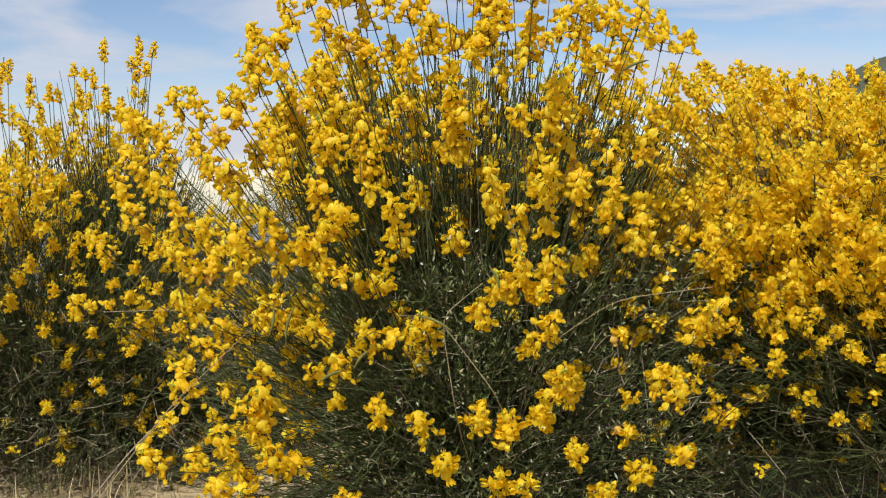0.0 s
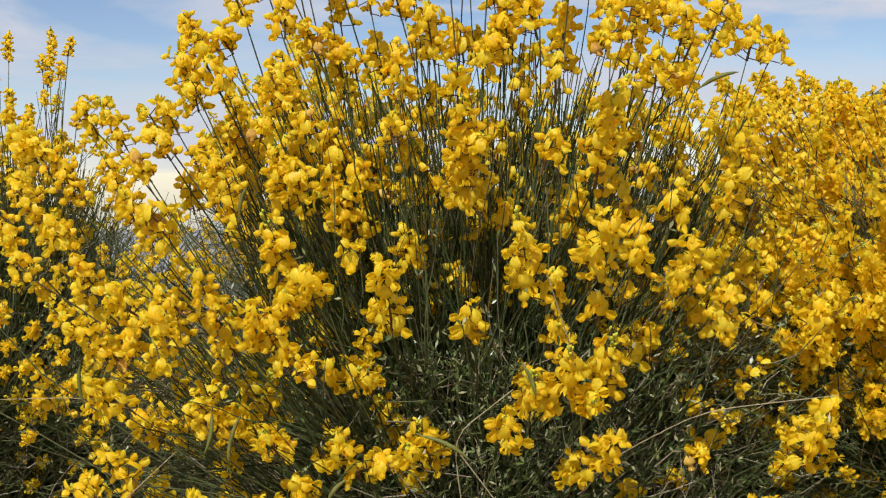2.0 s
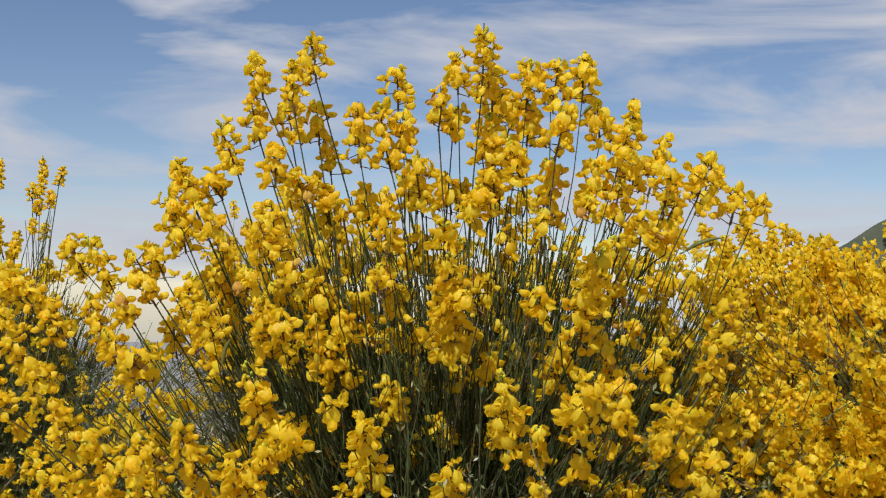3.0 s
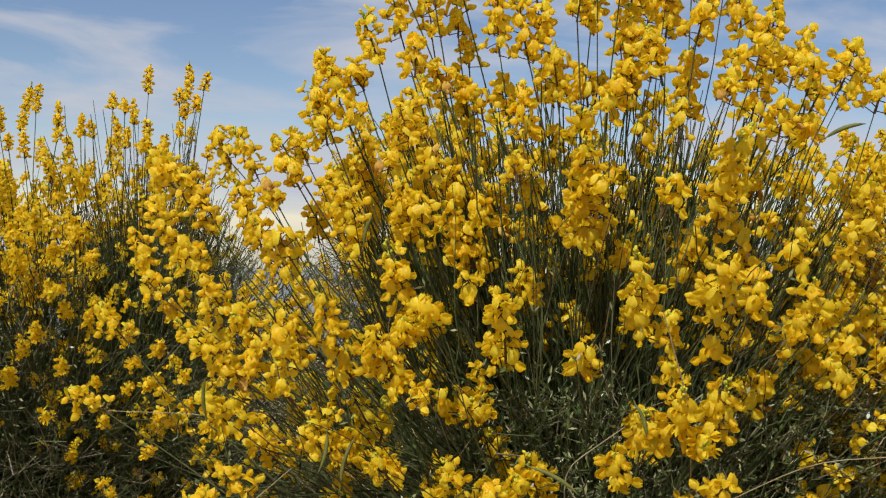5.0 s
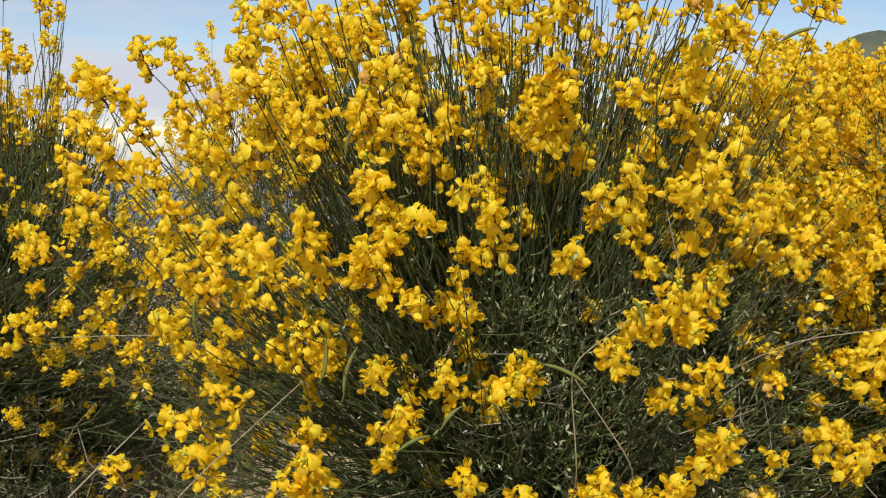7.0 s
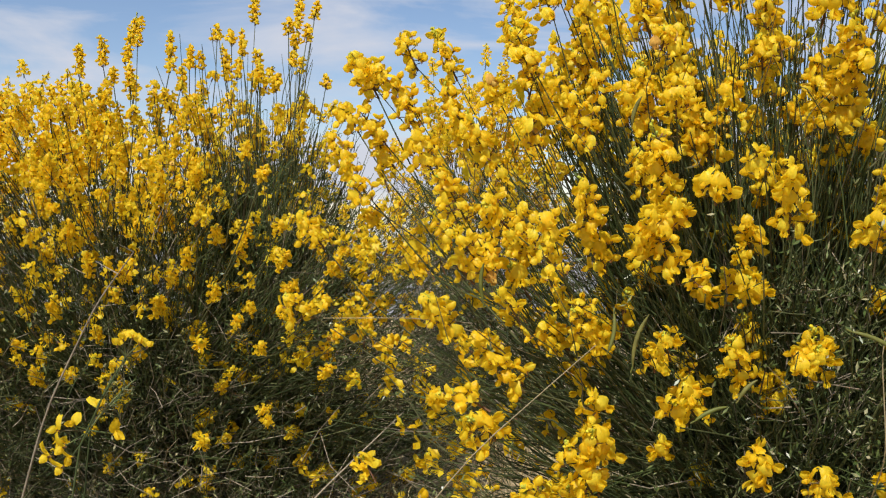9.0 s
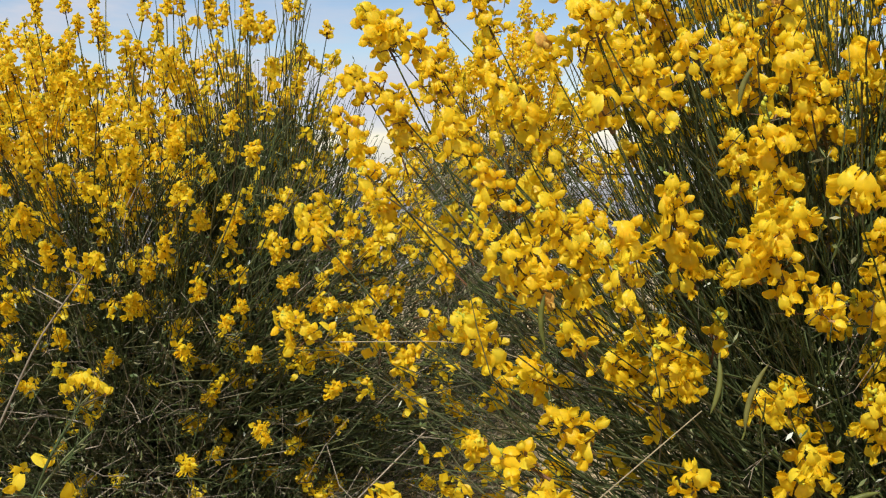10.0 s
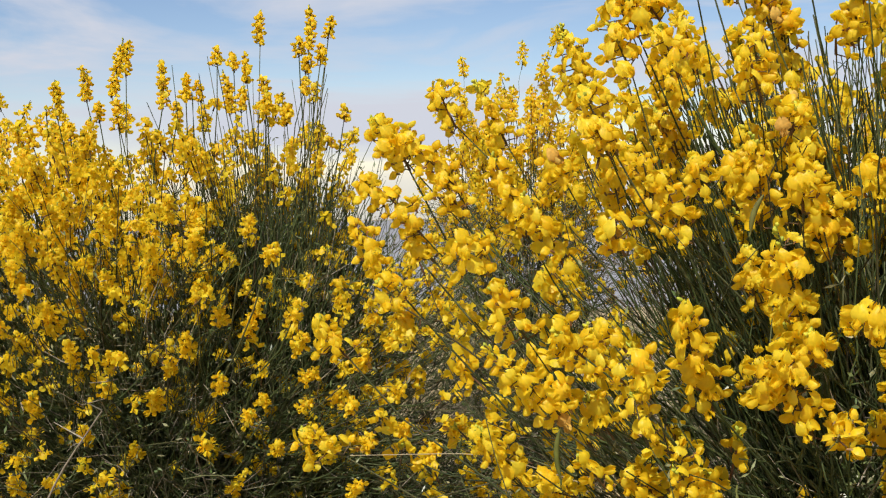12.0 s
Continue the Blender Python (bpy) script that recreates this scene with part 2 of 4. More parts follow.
def flower(fine, rng):
    """One broom flower, a unit long, facing +x with +z up: standard, two wings, keel, calyx. Materials: 0 petal, 1 calyx."""
    s = Soup()
    nu, nv = (4, 4) if fine else (2, 2)
    back = rng.uniform(0.0, 0.55)
    fold = rng.uniform(0.2, 0.6)
    opened, wave = rng.uniform(0.75, 1.05), rng.uniform(0, 6.28)

    def standard(u, v, a, b):
        x = 0.22 + 0.16 * np.sin(2.2 * v) - back * 0.55 * v**2 + fold * np.abs(u) ** 1.5 * -0.35 + 0.10 * v * np.sin(5.0 * u + wave)
        return np.stack([x, a * opened, 0.04 + b * 0.93 + (0.16 * np.abs(u) - 0.06) * v], -1)

    petal(s, 0.88, 0.47, nu, nv, standard)
    spread = rng.uniform(0.02, 0.24)
    droop = rng.uniform(0.0, 0.24)
    for side in (-1, 1):

        def wing(u, v, a, b, side=side):
            bulge = 0.22 * np.sin(np.pi * np.clip(v, 0.03, 1)) ** 0.7 * (1 - (0.75 if fine else 0.3) * u**2)
            return np.stack([0.2 + b, side * (spread * v + bulge), 0.06 + a - droop * v**1.4], -1)

        petal(s, 0.58, 0.25, 2 if fine else 1, 3 if fine else 2, wing)

    def keel(u, v, a, b):
        return np.stack([0.16 + b, a * 0.55, -0.06 - 0.14 * np.sin(2.6 * v) * (1 - u**2) - droop * v**1.4 + 0.16 * v**3], -1)

    petal(s, 0.62, 0.18, 2, 3 if fine else 1, keel)
    if fine:
        tube(s, arc((0, 0, -0.12), (0.08, 0, -0.04), (0.26, 0, 0.02), 3), (0.035, 0.07, 0.10), 4, 1)
    return s.arrays()


def lump(soup, place, axis, length, width, mat, sides=5):
    if sides == 3:
        s = np.array((0, 0.5, 1.0))
        tube(soup, np.asarray(place) + np.outer(s, unit(axis)) * length, width * np.array((0.4, 1.0, 0.1)), 3, mat)
        return
    s = np.array((0, 0.25, 0.6, 0.9, 1.0))
    tube(soup, np.asarray(place) + np.outer(s, unit(axis)) * length, width * np.array((0.35, 0.85, 1.0, 0.6, 0.08)), sides, mat)


flower_rng = random.Random(11)
FINE = [flower(True, flower_rng) for _ in range(7)]
PLAIN = [flower(False, flower_rng) for _ in range(6)]


def remat(arrays, petal_slot, calyx_slot):
    v, q, t, qm, tm = arrays
    slots = np.array((petal_slot, calyx_slot))
    return v, q, t, slots[qm], slots[tm] if len(tm) else tm


SPIKE_MATERIALS = [RACHIS, PETAL, CALYX, BUD, WITHERED]


def spike(rng, length, count, size, fine=True, bare=0.15, buds=True, petals=True, off=0.6):
    """A flower spike that stands on the origin along +z. Returns the soup and the poses of its flowers."""
    s, poses = Soup(), []
    bend = np.array((rng.uniform(-1, 1), rng.uniform(-1, 1), 0)) * length * 0.07
    line = arc((0, 0, -0.004), bend + (0, 0, length * 0.5), (bend[0] * -0.3, bend[1] * -0.3, length), 6)
    tube(s, line, np.linspace(0.0013, 0.0006, 6), 4 if fine else 3, 0)
    turn = rng.uniform(0, 6.28)
    for i in range(count):
        f = bare + (0.93 - bare) * (i + rng.uniform(-0.3, 0.3)) / max(1, count - 1) * (0.9 if buds else 1.0)
        f = min(max(f, 0.0), 0.96)
        at = line[int(f * 5)] + (line[min(5, int(f * 5) + 1)] - line[int(f * 5)]) * (f * 5 % 1)
        turn += 2.4 + rng.uniform(-0.5, 0.5)
        lift = rng.uniform(0.0, 1.0) + 0.3 * f
        out = np.array((math.cos(turn), math.sin(turn), 0.0))
        ahead = unit(out + (0, 0, lift * 0.8))
        side = np.array((-math.sin(turn), math.cos(turn), 0.0)) * rng.gauss(0, 0.35)
        ahead = unit(ahead + side)
        lean = np.array((rng.gauss(0, 0.3), rng.gauss(0, 0.3), 1.0))
        up = unit(lean - (lean @ ahead) * ahead)
        taper = 1.0 - 0.5 * max(0.0, f - 0.5) / 0.5
        grow = size * rng.uniform(0.72, 1.18) * (0.4 + 0.6 * taper)
        m = np.eye(4)
        m[:3, :3] = np.stack([ahead, np.cross(up, ahead), up], 1) * grow
        m[:3, 3] = at + (out + (0, 0, rng.uniform(-0.4, 0.6))) * size * rng.uniform(0.15, off) * taper
        poses.append(m)
        if fine:
            tube(s, [at, m[:3, 3]], (0.0006, 0.0006), 3, 0)
        if petals:
            kind = rng.random()
            s.put(remat((FINE if fine else PLAIN)[rng.randrange(6)], 4 if kind < 0.004 else 1, 2), m)
    if buds:
        for i in range(rng.randint(4, 9)):
            f = 0.8 + 0.24 * i / 8
            a = rng.uniform(0, 6.28)
            out = np.array((math.cos(a), math.sin(a), 1.2))
            at = line[-1] * f + (1 - f) * line[-2] * 0.6 if f > 1 else line[-1] * f
            lump(s, at, out, size * rng.uniform(0.28, 0.5) * (1.15 - 0.5 * (f - 0.8) / 0.24), size * 0.11, 3, 4 if fine else 3)
    return s, poses


def spike_set(seed, n, length, count, size, fine):
    rng = random.Random(seed)
    return [spike(rng, rng.uniform(*length), rng.randint(*count), size * rng.uniform(0.92, 1.08), fine, rng.uniform(0.02, 0.2), rng.random() < 0.7)[0] for _ in range(n)]


LONG = spike_set(1, 12, (0.045, 0.085), (15, 25), 0.0154, True)
SHORT = spike_set(2, 12, (0.012, 0.040), (5, 10), 0.0154, True)
SMALL_LONG_SOUP = spike_set(3, 12, (0.035, 0.070), (16, 26), 0.0118, False)
SMALL_SHORT_SOUP = spike_set(4, 14, (0.008, 0.030), (5, 11), 0.0118, False)
SMALL_LONG, SMALL_SHORT = [x.arrays() for x in SMALL_LONG_SOUP], [x.arrays() for x in SMALL_SHORT_SOUP]
LONG_MESH = [x.mesh("flower_spike", SPIKE_MATERIALS) for x in LONG]
SHORT_MESH = [x.mesh("flower_spike", SPIKE_MATERIALS) for x in SHORT]
SMALL_LONG_MESH = [x.mesh("flower_spike", SPIKE_MATERIALS) for x in SMALL_LONG_SOUP]
SMALL_SHORT_MESH = [x.mesh("flower_spike", SPIKE_MATERIALS) for x in SMALL_SHORT_SOUP]
BACK_LONG, BACK_SHORT = [x.arrays() for x in spike_set(5, 10, (0.050, 0.095), (13, 22), 0.0175, False)], [x.arrays() for x in spike_set(6, 10, (0.012, 0.040), (4, 9), 0.0175, False)]

# ---- ground, road and distance ----


def ring_sheet(name, mat, radii, sectors, height):
    s = Soup()
    a = 2 * np.pi * np.arange(sectors) / sectors
    v = [(0, 1.5, height(0, 1.5))]
    for r in radii:
        for b in a:
            x, y = r * math.cos(b), 1.5 + r * math.sin(b)
            v.append((x, y, height(x, y)))
    tris = [(0, 1 + i, 1 + (i + 1) % sectors) for i in range(sectors)]
    q = []
    for k in range(len(radii) - 1):
        for i in range(sectors):
            j = (i + 1) % sectors
            q.append((1 + k * sectors + i, 1 + (k + 1) * sectors + i, 1 + (k + 1) * sectors + j, 1 + k * sectors + j))
    s.add(v, q, tris)
    return new(name, s.mesh(name, [mat]))


def ground_height(x, y):
    r = math.hypot(x, y - 1.5)
    near = 0.018 * noise.noise((x * 2.1, y * 2.1, 0.0)) + 0.006 * noise.noise((x * 9.0, y * 9.0, 3.0))
    far = 0.12 * noise.noise((x * 0.15, y * 0.15, 7.0)) * min(1.0, max(0.0, (r - 6) / 20))
    return near + far - 0.05 * max(0.0, r - 12.0)


ground = ring_sheet("ground", SOIL, [0.15 * 1.115**k for k in range(94)], 96, ground_height)
tagged(ground, "dry straw-coloured grassland with bare brown soil", "ground", kind="structure")

road_soup = Soup()
xs = np.linspace(-60, 60, 81)
rv = [(x, y + 0.002 * x * x, z) for x in xs for y, z in ((5.6, -0.02), (5.7, 0.05), (11.5, 0.10), (11.6, -0.05))]
rq = [(4 * i + k, 4 * i + 4 + k, 4 * i + 5 + k, 4 * i + 1 + k) for i in range(80) for k in range(3)]
road_soup.add(rv, rq)
tagged(new("road", road_soup.mesh("road", [ASPHALT], False)), "pale grey asphalt road behind the shrubs", "road", kind="structure")


def hill_stand_in(name, label, x0, x1, ridge, line, seed):
    """A small, near stand-in for a distant scrubby hill, behind the thicket, whose ridge climbs to the right; line
    gives the ridge's height at x.
    """
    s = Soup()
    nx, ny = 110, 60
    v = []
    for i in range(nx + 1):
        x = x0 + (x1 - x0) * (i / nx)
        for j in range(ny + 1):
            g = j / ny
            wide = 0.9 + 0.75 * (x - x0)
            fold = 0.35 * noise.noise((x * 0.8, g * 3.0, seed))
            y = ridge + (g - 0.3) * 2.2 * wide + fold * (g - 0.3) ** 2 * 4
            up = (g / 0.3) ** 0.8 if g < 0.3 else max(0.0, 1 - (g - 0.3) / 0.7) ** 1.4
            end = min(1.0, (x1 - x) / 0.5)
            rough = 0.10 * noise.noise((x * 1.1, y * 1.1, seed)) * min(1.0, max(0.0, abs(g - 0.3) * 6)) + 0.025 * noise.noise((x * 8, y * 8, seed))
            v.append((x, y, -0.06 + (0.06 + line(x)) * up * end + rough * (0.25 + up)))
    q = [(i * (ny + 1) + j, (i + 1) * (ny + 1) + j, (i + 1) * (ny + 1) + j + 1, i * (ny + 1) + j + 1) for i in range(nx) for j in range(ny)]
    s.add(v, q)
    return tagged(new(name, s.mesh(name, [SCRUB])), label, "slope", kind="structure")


# a far hill, stood in for by a small ridge only 3 m away
hill_stand_in("backdrop", "distant dark hill covered in low scrub, built small and close behind the thicket", 0.55, 2.4, 3.0, lambda x: max(0.04, min(0.75 + 1.6 * (x - 0.85), 0.75 + 0.56 * (x - 0.85), 0.86 - 0.60 * (x - 1.05))), 5.0)

# ---- shrubs ----


def dome_tip(rng, base, rx, ry, h, low, az_range, el_range, fill):
    az = rng.uniform(*az_range)
    el = math.asin(rng.uniform(math.sin(el_range[0]), math.sin(el_range[1])))
    r = 1 - fill * rng.random() ** 1.6
    z0 = low * h
    return np.array((base[0] + r * rx * math.cos(el) * math.cos(az), base[1] + r * ry * math.cos(el) * math.sin(az), base[2] + max(0.04, z0 + r * (h - z0) * math.sin(el))))


class Shrub:
    """Stems that fan out from one stock, with twigs and flower spikes at their ends."""

    def __init__(self, seed, base, rx, ry, h, low=0.3):
        self.rng = random.Random(seed)
        self.base, self.rx, self.ry, self.h, self.low = np.array(base, float), rx, ry, h, low
        self.stems, self.twigs, self.wood = Soup(), Soup(), Soup()
        self.spikes, self.heroes = [], []  # place, axis, strength; place, axis, length, flowers apart

    def stem(self, tip, radius=0.0022, root=None, sides=4, n=9):
        rng = self.rng
        b = self.base + np.array((rng.gauss(0, 0.035), rng.gauss(0, 0.035), rng.uniform(0.02, 0.26)) ) if root is None else np.asarray(root)
        d = tip - b
        ctrl = b + d * np.array((0.56, 0.56, 0.46)) + np.array([rng.gauss(0, 0.030) for _ in range(3)])
        line = arc(b, ctrl, tip, n)
        line[1:-1] += np.array([[rng.gauss(0, 0.0025) for _ in range(3)] for _ in range(n - 2)])
        tube(self.stems, line, np.linspace(radius, radius * 0.45, n), sides, 0)
        return line

    def grow(self, n_main, n_side, az=(0, 6.283), el=(-0.35, 1.57), fill=0.35, flowering=lambda tip, f: 1.0, reach=0.14, within=lambda p: True):
        rng = self.rng
        for _ in range(n_main):
            tip = dome_tip(rng, self.base, self.rx, self.ry, self.h, self.low, az, el, fill)
            if not within(tip):
                continue
            line = self.stem(tip, rng.uniform(0.0010, 0.0018))
            self.finish(line, flowering)
            for _ in range(rng.randint(*n_side)):
                k = rng.randint(4, 7)
                at = line[k]
                along = unit(line[k + 1] - line[k - 1])
                off = np.array((rng.gauss(0, 1), rng.gauss(0, 1), rng.gauss(0.3, 0.6)))
                goal = at + (along + 0.55 * unit(off) + (0, 0, 0.25)) * reach * rng.uniform(0.45, 1.15)
                goal[2] = max(goal[2], 0.03)
                if not within(goal):
                    continue
                side = self.stem(goal, rng.uniform(0.0007, 0.0011), at, 3, 6)
                self.finish(side, flowering)

    def finish(self, line, flowering):
        """A spike at the end of the stem, where it flowers."""
        rng = self.rng
        chance = flowering(line[-1], self)
        if rng.random() < chance:
            axis = unit(unit(line[-1] - line[-2]) + (0, 0, 0.25) + np.array([rng.gauss(0, 0.12) for _ in range(3)]))
            self.spikes.append((line[-1], axis, chance * rng.uniform(0.5, 1.0)))

    def thicket(self, n, size=(0.04, 0.13), spread=0.9, top=0.7, dry=0.5, front=None, chaos=1.0, leaves=0, radial=0.0, keep=None, up=0.55):
        """Fine crossing twigs that fill the lower part."""
        g = np.random.default_rng(self.rng.randrange(1 << 30))
        a, r = g.uniform(0, 6.283, n), g.random(n) ** 0.5 * spread
        if front:
            a = g.uniform(front[0], front[1], n)
        out = np.stack([np.cos(a), np.sin(a), 0 * a], 1)
        at = self.base + out * r[:, None] * (self.rx, self.ry, 0) + np.stack([0 * a, 0 * a, 0.02 + g.random(n) ** 1.2 * top * self.h], 1)
        if keep:
            ok = keep(at, g)
            at, out, n = at[ok], out[ok], int(ok.sum())
        d = g.normal(0, 1, (n, 3)) * (chaos, chaos, 0.7 * chaos) + out * 0.6 + (0, 0, up)
        if radial:
            away = at - self.base - (0, 0, 0.02)
            d += away * (radial / np.linalg.norm(away, axis=1))[:, None]
        d *= (g.uniform(*size, n) / np.linalg.norm(d, axis=1))[:, None]
        d[:, 2] = np.where((at + d)[:, 2] < 0.01, -d[:, 2], d[:, 2])
        mid = at + d * 0.5 + g.normal(0, 0.012, (n, 3))
        t = np.linspace(0, 1, 3)[None, :, None]
        p = (1 - t) ** 2 * at[:, None] + 2 * t * (1 - t) * mid[:, None] + t**2 * (at + d)[:, None]
        tubes(self.twigs, p, np.linspace(1, 0.55, 3)[None] * g.uniform(0.0004, 0.0010, n)[:, None], 3, (g.random(n) < dry).astype(int))
        if leaves:
            pick = g.integers(0, n, leaves)
            root = p[pick, g.integers(1, 3, leaves)]
            along = g.normal(0, 1, (leaves, 3)) + (0, 0, 0.6)
            along *= (g.uniform(0.005, 0.012, leaves) / np.linalg.norm(along, axis=1))[:, None]
            wide = np.cross(along, g.normal(0, 1, (leaves, 3)))
            wide *= (g.uniform(0.0008, 0.0017, leaves) / np.linalg.norm(wide, axis=1))[:, None]
            v = np.stack([root, root + along * 0.5 + wide, root + along, root + along * 0.5 - wide], 1).reshape(-1, 3)
            self.twigs.add(v, np.arange(4 * leaves).reshape(-1, 4), None, 2)

    def hero(self, rows, single=False):
        """Spikes at chosen places: x, y, z of the middle and the length."""
        for x, y, z, length in rows:
            mid = np.array((x, y, z))
            lean = unit(unit(mid - self.base) * (0.9, 0.9, 0.7) + (0, 0, 0.32) + np.array([self.rng.gauss(0, 0.10) for _ in range(3)]))
            foot = mid - lean * length * 0.5
            kept, self.stems = self.stems, Soup()
            self.stem(foot, self.rng.uniform(0.0012, 0.0018), n=10)
            own, self.stems = self.stems, kept
            self.heroes.append((foot, lean, length, single, own))

    def stock(self, n=7):
        """The woody stock and its thick lower limbs."""
        rng = self.rng
        for _ in range(n):
            a = rng.uniform(0, 6.283)
            d = np.array((math.cos(a) * self.rx, math.sin(a) * self.ry, 0)) * rng.uniform(0.2, 0.5)
            p = self.base + (rng.gauss(0, 0.02), rng.gauss(0, 0.02), -0.03)
            tube(self.wood, arc(p, p + d * 0.35 + (0, 0, 0.12), p + d + (0, 0, rng.uniform(0.2, 0.4) * self.h / 0.9), 8), np.linspace(0.011, 0.004, 8), 7, 0)

    def build(self, name, label, group, near=None, long_set=None, short_set=None, long_arr=None, short_arr=None, split=0.55, size=1.0, blossom=0.0156, crowd=250):
        """Makes the thing. Spikes for which near() holds, up to 300, become parts of their own; the rest are one part."""
        rng = self.rng
        top = new(name)
        top.location = self.base
        tagged(top, label, "shrub", group)
        bpy.context.view_layer.update()
        back = Matrix.Translation(-Vector(self.base))

        def child(part_name, soup, mats, text="", kind=""):
            if soup.n:
                ob = part(part_name, soup.mesh(part_name, mats), top, text, kind)
                ob.matrix_basis = back
                return ob

        child("stock", self.wood, [BARK], "grey-brown woody stock")
        child("stem_fan", self.stems, [STEM, DRY], "dark green rush-like stems", "stuff")
        child("twig_tangle", self.twigs, [STEM, DRY, LEAF], "tangle of dry and green twigs", "stuff")
        rest, single = Soup(), 0
        for place, axis, length, apart, own in self.heroes:
            child("stem", own, [STEM])
            body, poses = spike(rng, length * 1.08, int(length * crowd) + 5, blossom * rng.uniform(0.95, 1.08), True, 0.02, rng.random() < 0.7, not apart, 0.85 if crowd < 400 else 0.45)
            ob = part("flower_spike", body.mesh("flower_spike", SPIKE_MATERIALS), top)
            ob.matrix_basis = back @ Matrix(placed(place, axis, rng.uniform(0, 6.28), 1.0).tolist())
            for m in poses if apart else ():
                bloom = part("flower", FLOWER_MESH[rng.randrange(len(FLOWER_MESH))], ob)
                bloom.matrix_basis = Matrix(m.tolist())
        for place, axis, strength in self.spikes:
            big = strength > split
            k, spin, grow = rng.random(), rng.uniform(0, 6.28), size * rng.uniform(0.85, 1.12)
            m = placed(place, axis, spin, grow)
            if near and single < 300 and near(place):
                mesh = (long_set if big else short_set)[int(k * len(long_set if big else short_set))]
                ob = part("flower_spike", mesh, top)
                ob.matrix_basis = back @ Matrix(m.tolist())
                single += 1
            else:
                pool = long_arr if big else short_arr
                rest.put(pool[int(k * len(pool))], m)
        child("blossom", rest, SPIKE_MATERIALS, "bright yellow pea flowers", "stuff")
        return top


def clump(tip, scale, seed, least):
    """Flowers come in clumps, with bare stems between them: from least to 1."""
    k = noise.noise((tip[0] * scale, tip[1] * scale, tip[2] * scale + seed))
    return least + (1 - least) * min(1.0, max(0.0, 0.5 + 2.2 * k))


def high(lo, hi, least, most):
    """Flowers thicken with height between lo and hi."""
    return lambda tip, s: least + (most - least) * min(1.0, max(0.0, (tip[2] - lo) / (hi - lo)))


CROWN = [
    (-0.268, 1.660, 0.767, 0.036), (-0.268, 1.640, 0.725, 0.041), (-0.238, 1.680, 0.761, 0.024), (-0.217, 1.640, 0.798, 0.050), (-0.195, 1.680, 0.881, 0.046), (-0.200, 1.700, 0.834, 0.043),
    (-0.155, 1.660, 0.865, 0.048), (-0.166, 1.720, 0.834, 0.038), (-0.134, 1.660, 0.895, 0.042), (-0.133, 1.700, 0.832, 0.037), (-0.232, 1.620, 0.719, 0.035), (-0.290, 1.660, 0.680, 0.030),
    (-0.082, 1.620, 0.811, 0.058), (-0.058, 1.660, 0.812, 0.063), (-0.048, 1.700, 0.870, 0.037), (-0.039, 1.680, 0.819, 0.043), (-0.121, 1.720, 0.796, 0.025), (-0.172, 1.660, 0.782, 0.036),
    (-0.165, 1.620, 0.714, 0.046), (-0.147, 1.680, 0.760, 0.036), (-0.051, 1.600, 0.715, 0.051), (-0.078, 1.660, 0.741, 0.036), (-0.023, 1.700, 0.772, 0.037), (-0.002, 1.660, 0.845, 0.039),
]
CROWN_EAST = [
    (0.016, 1.680, 0.885, 0.036), (0.013, 1.700, 0.835, 0.031), (0.041, 1.620, 0.888, 0.064), (0.053, 1.660, 0.863, 0.042), (0.046, 1.660, 0.817, 0.042), (0.072, 1.700, 0.848, 0.031),
    (0.090, 1.660, 0.870, 0.045), (0.092, 1.680, 0.832, 0.036), (0.117, 1.660, 0.872, 0.042), (0.118, 1.600, 0.815, 0.045), (0.142, 1.620, 0.872, 0.043), (0.161, 1.640, 0.827, 0.035),
    (0.177, 1.580, 0.793, 0.044), (0.195, 1.620, 0.776, 0.029), (0.154, 1.620, 0.769, 0.034), (0.076, 1.660, 0.782, 0.036), (0.037, 1.640, 0.741, 0.041), (0.174, 1.600, 0.745, 0.040),
    (0.219, 1.570, 0.757, 0.030), (0.248, 1.550, 0.764, 0.040), (0.277, 1.550, 0.740, 0.030), (0.194, 1.580, 0.715, 0.033), (0.317, 1.620, 0.739, 0.023), (0.008, 1.700, 0.759, 0.037),
]
FRONT = [
    (0.010, 1.541, 0.636, 0.115), (0.137, 1.510, 0.649, 0.085), (-0.056, 1.599, 0.665, 0.028), (0.251, 1.493, 0.611, 0.080), (0.061, 1.434, 0.550, 0.080), (0.014, 1.459, 0.489, 0.036),
    (0.126, 1.429, 0.455, 0.060), (0.100, 1.454, 0.363, 0.028), (0.090, 1.406, 0.451, 0.065), (0.065, 1.420, 0.438, 0.045), (0.040, 1.404, 0.405, 0.030), (-0.027, 1.487, 0.376, 0.058),
    (-0.047, 1.555, 0.336, 0.036), (0.121, 1.392, 0.390, 0.048), (0.132, 1.393, 0.326, 0.065), (0.122, 1.427, 0.554, 0.080), (-0.225, 1.444, 0.300, 0.040), (-0.082, 1.502, 0.433, 0.026),
    (0.200, 1.464, 0.538, 0.060), (0.235, 1.478, 0.495, 0.050), (-0.065, 1.585, 0.379, 0.055), (0.253, 1.442, 0.323, 0.038), (0.277, 1.413, 0.310, 0.050), (0.301, 1.449, 0.388, 0.050),
]
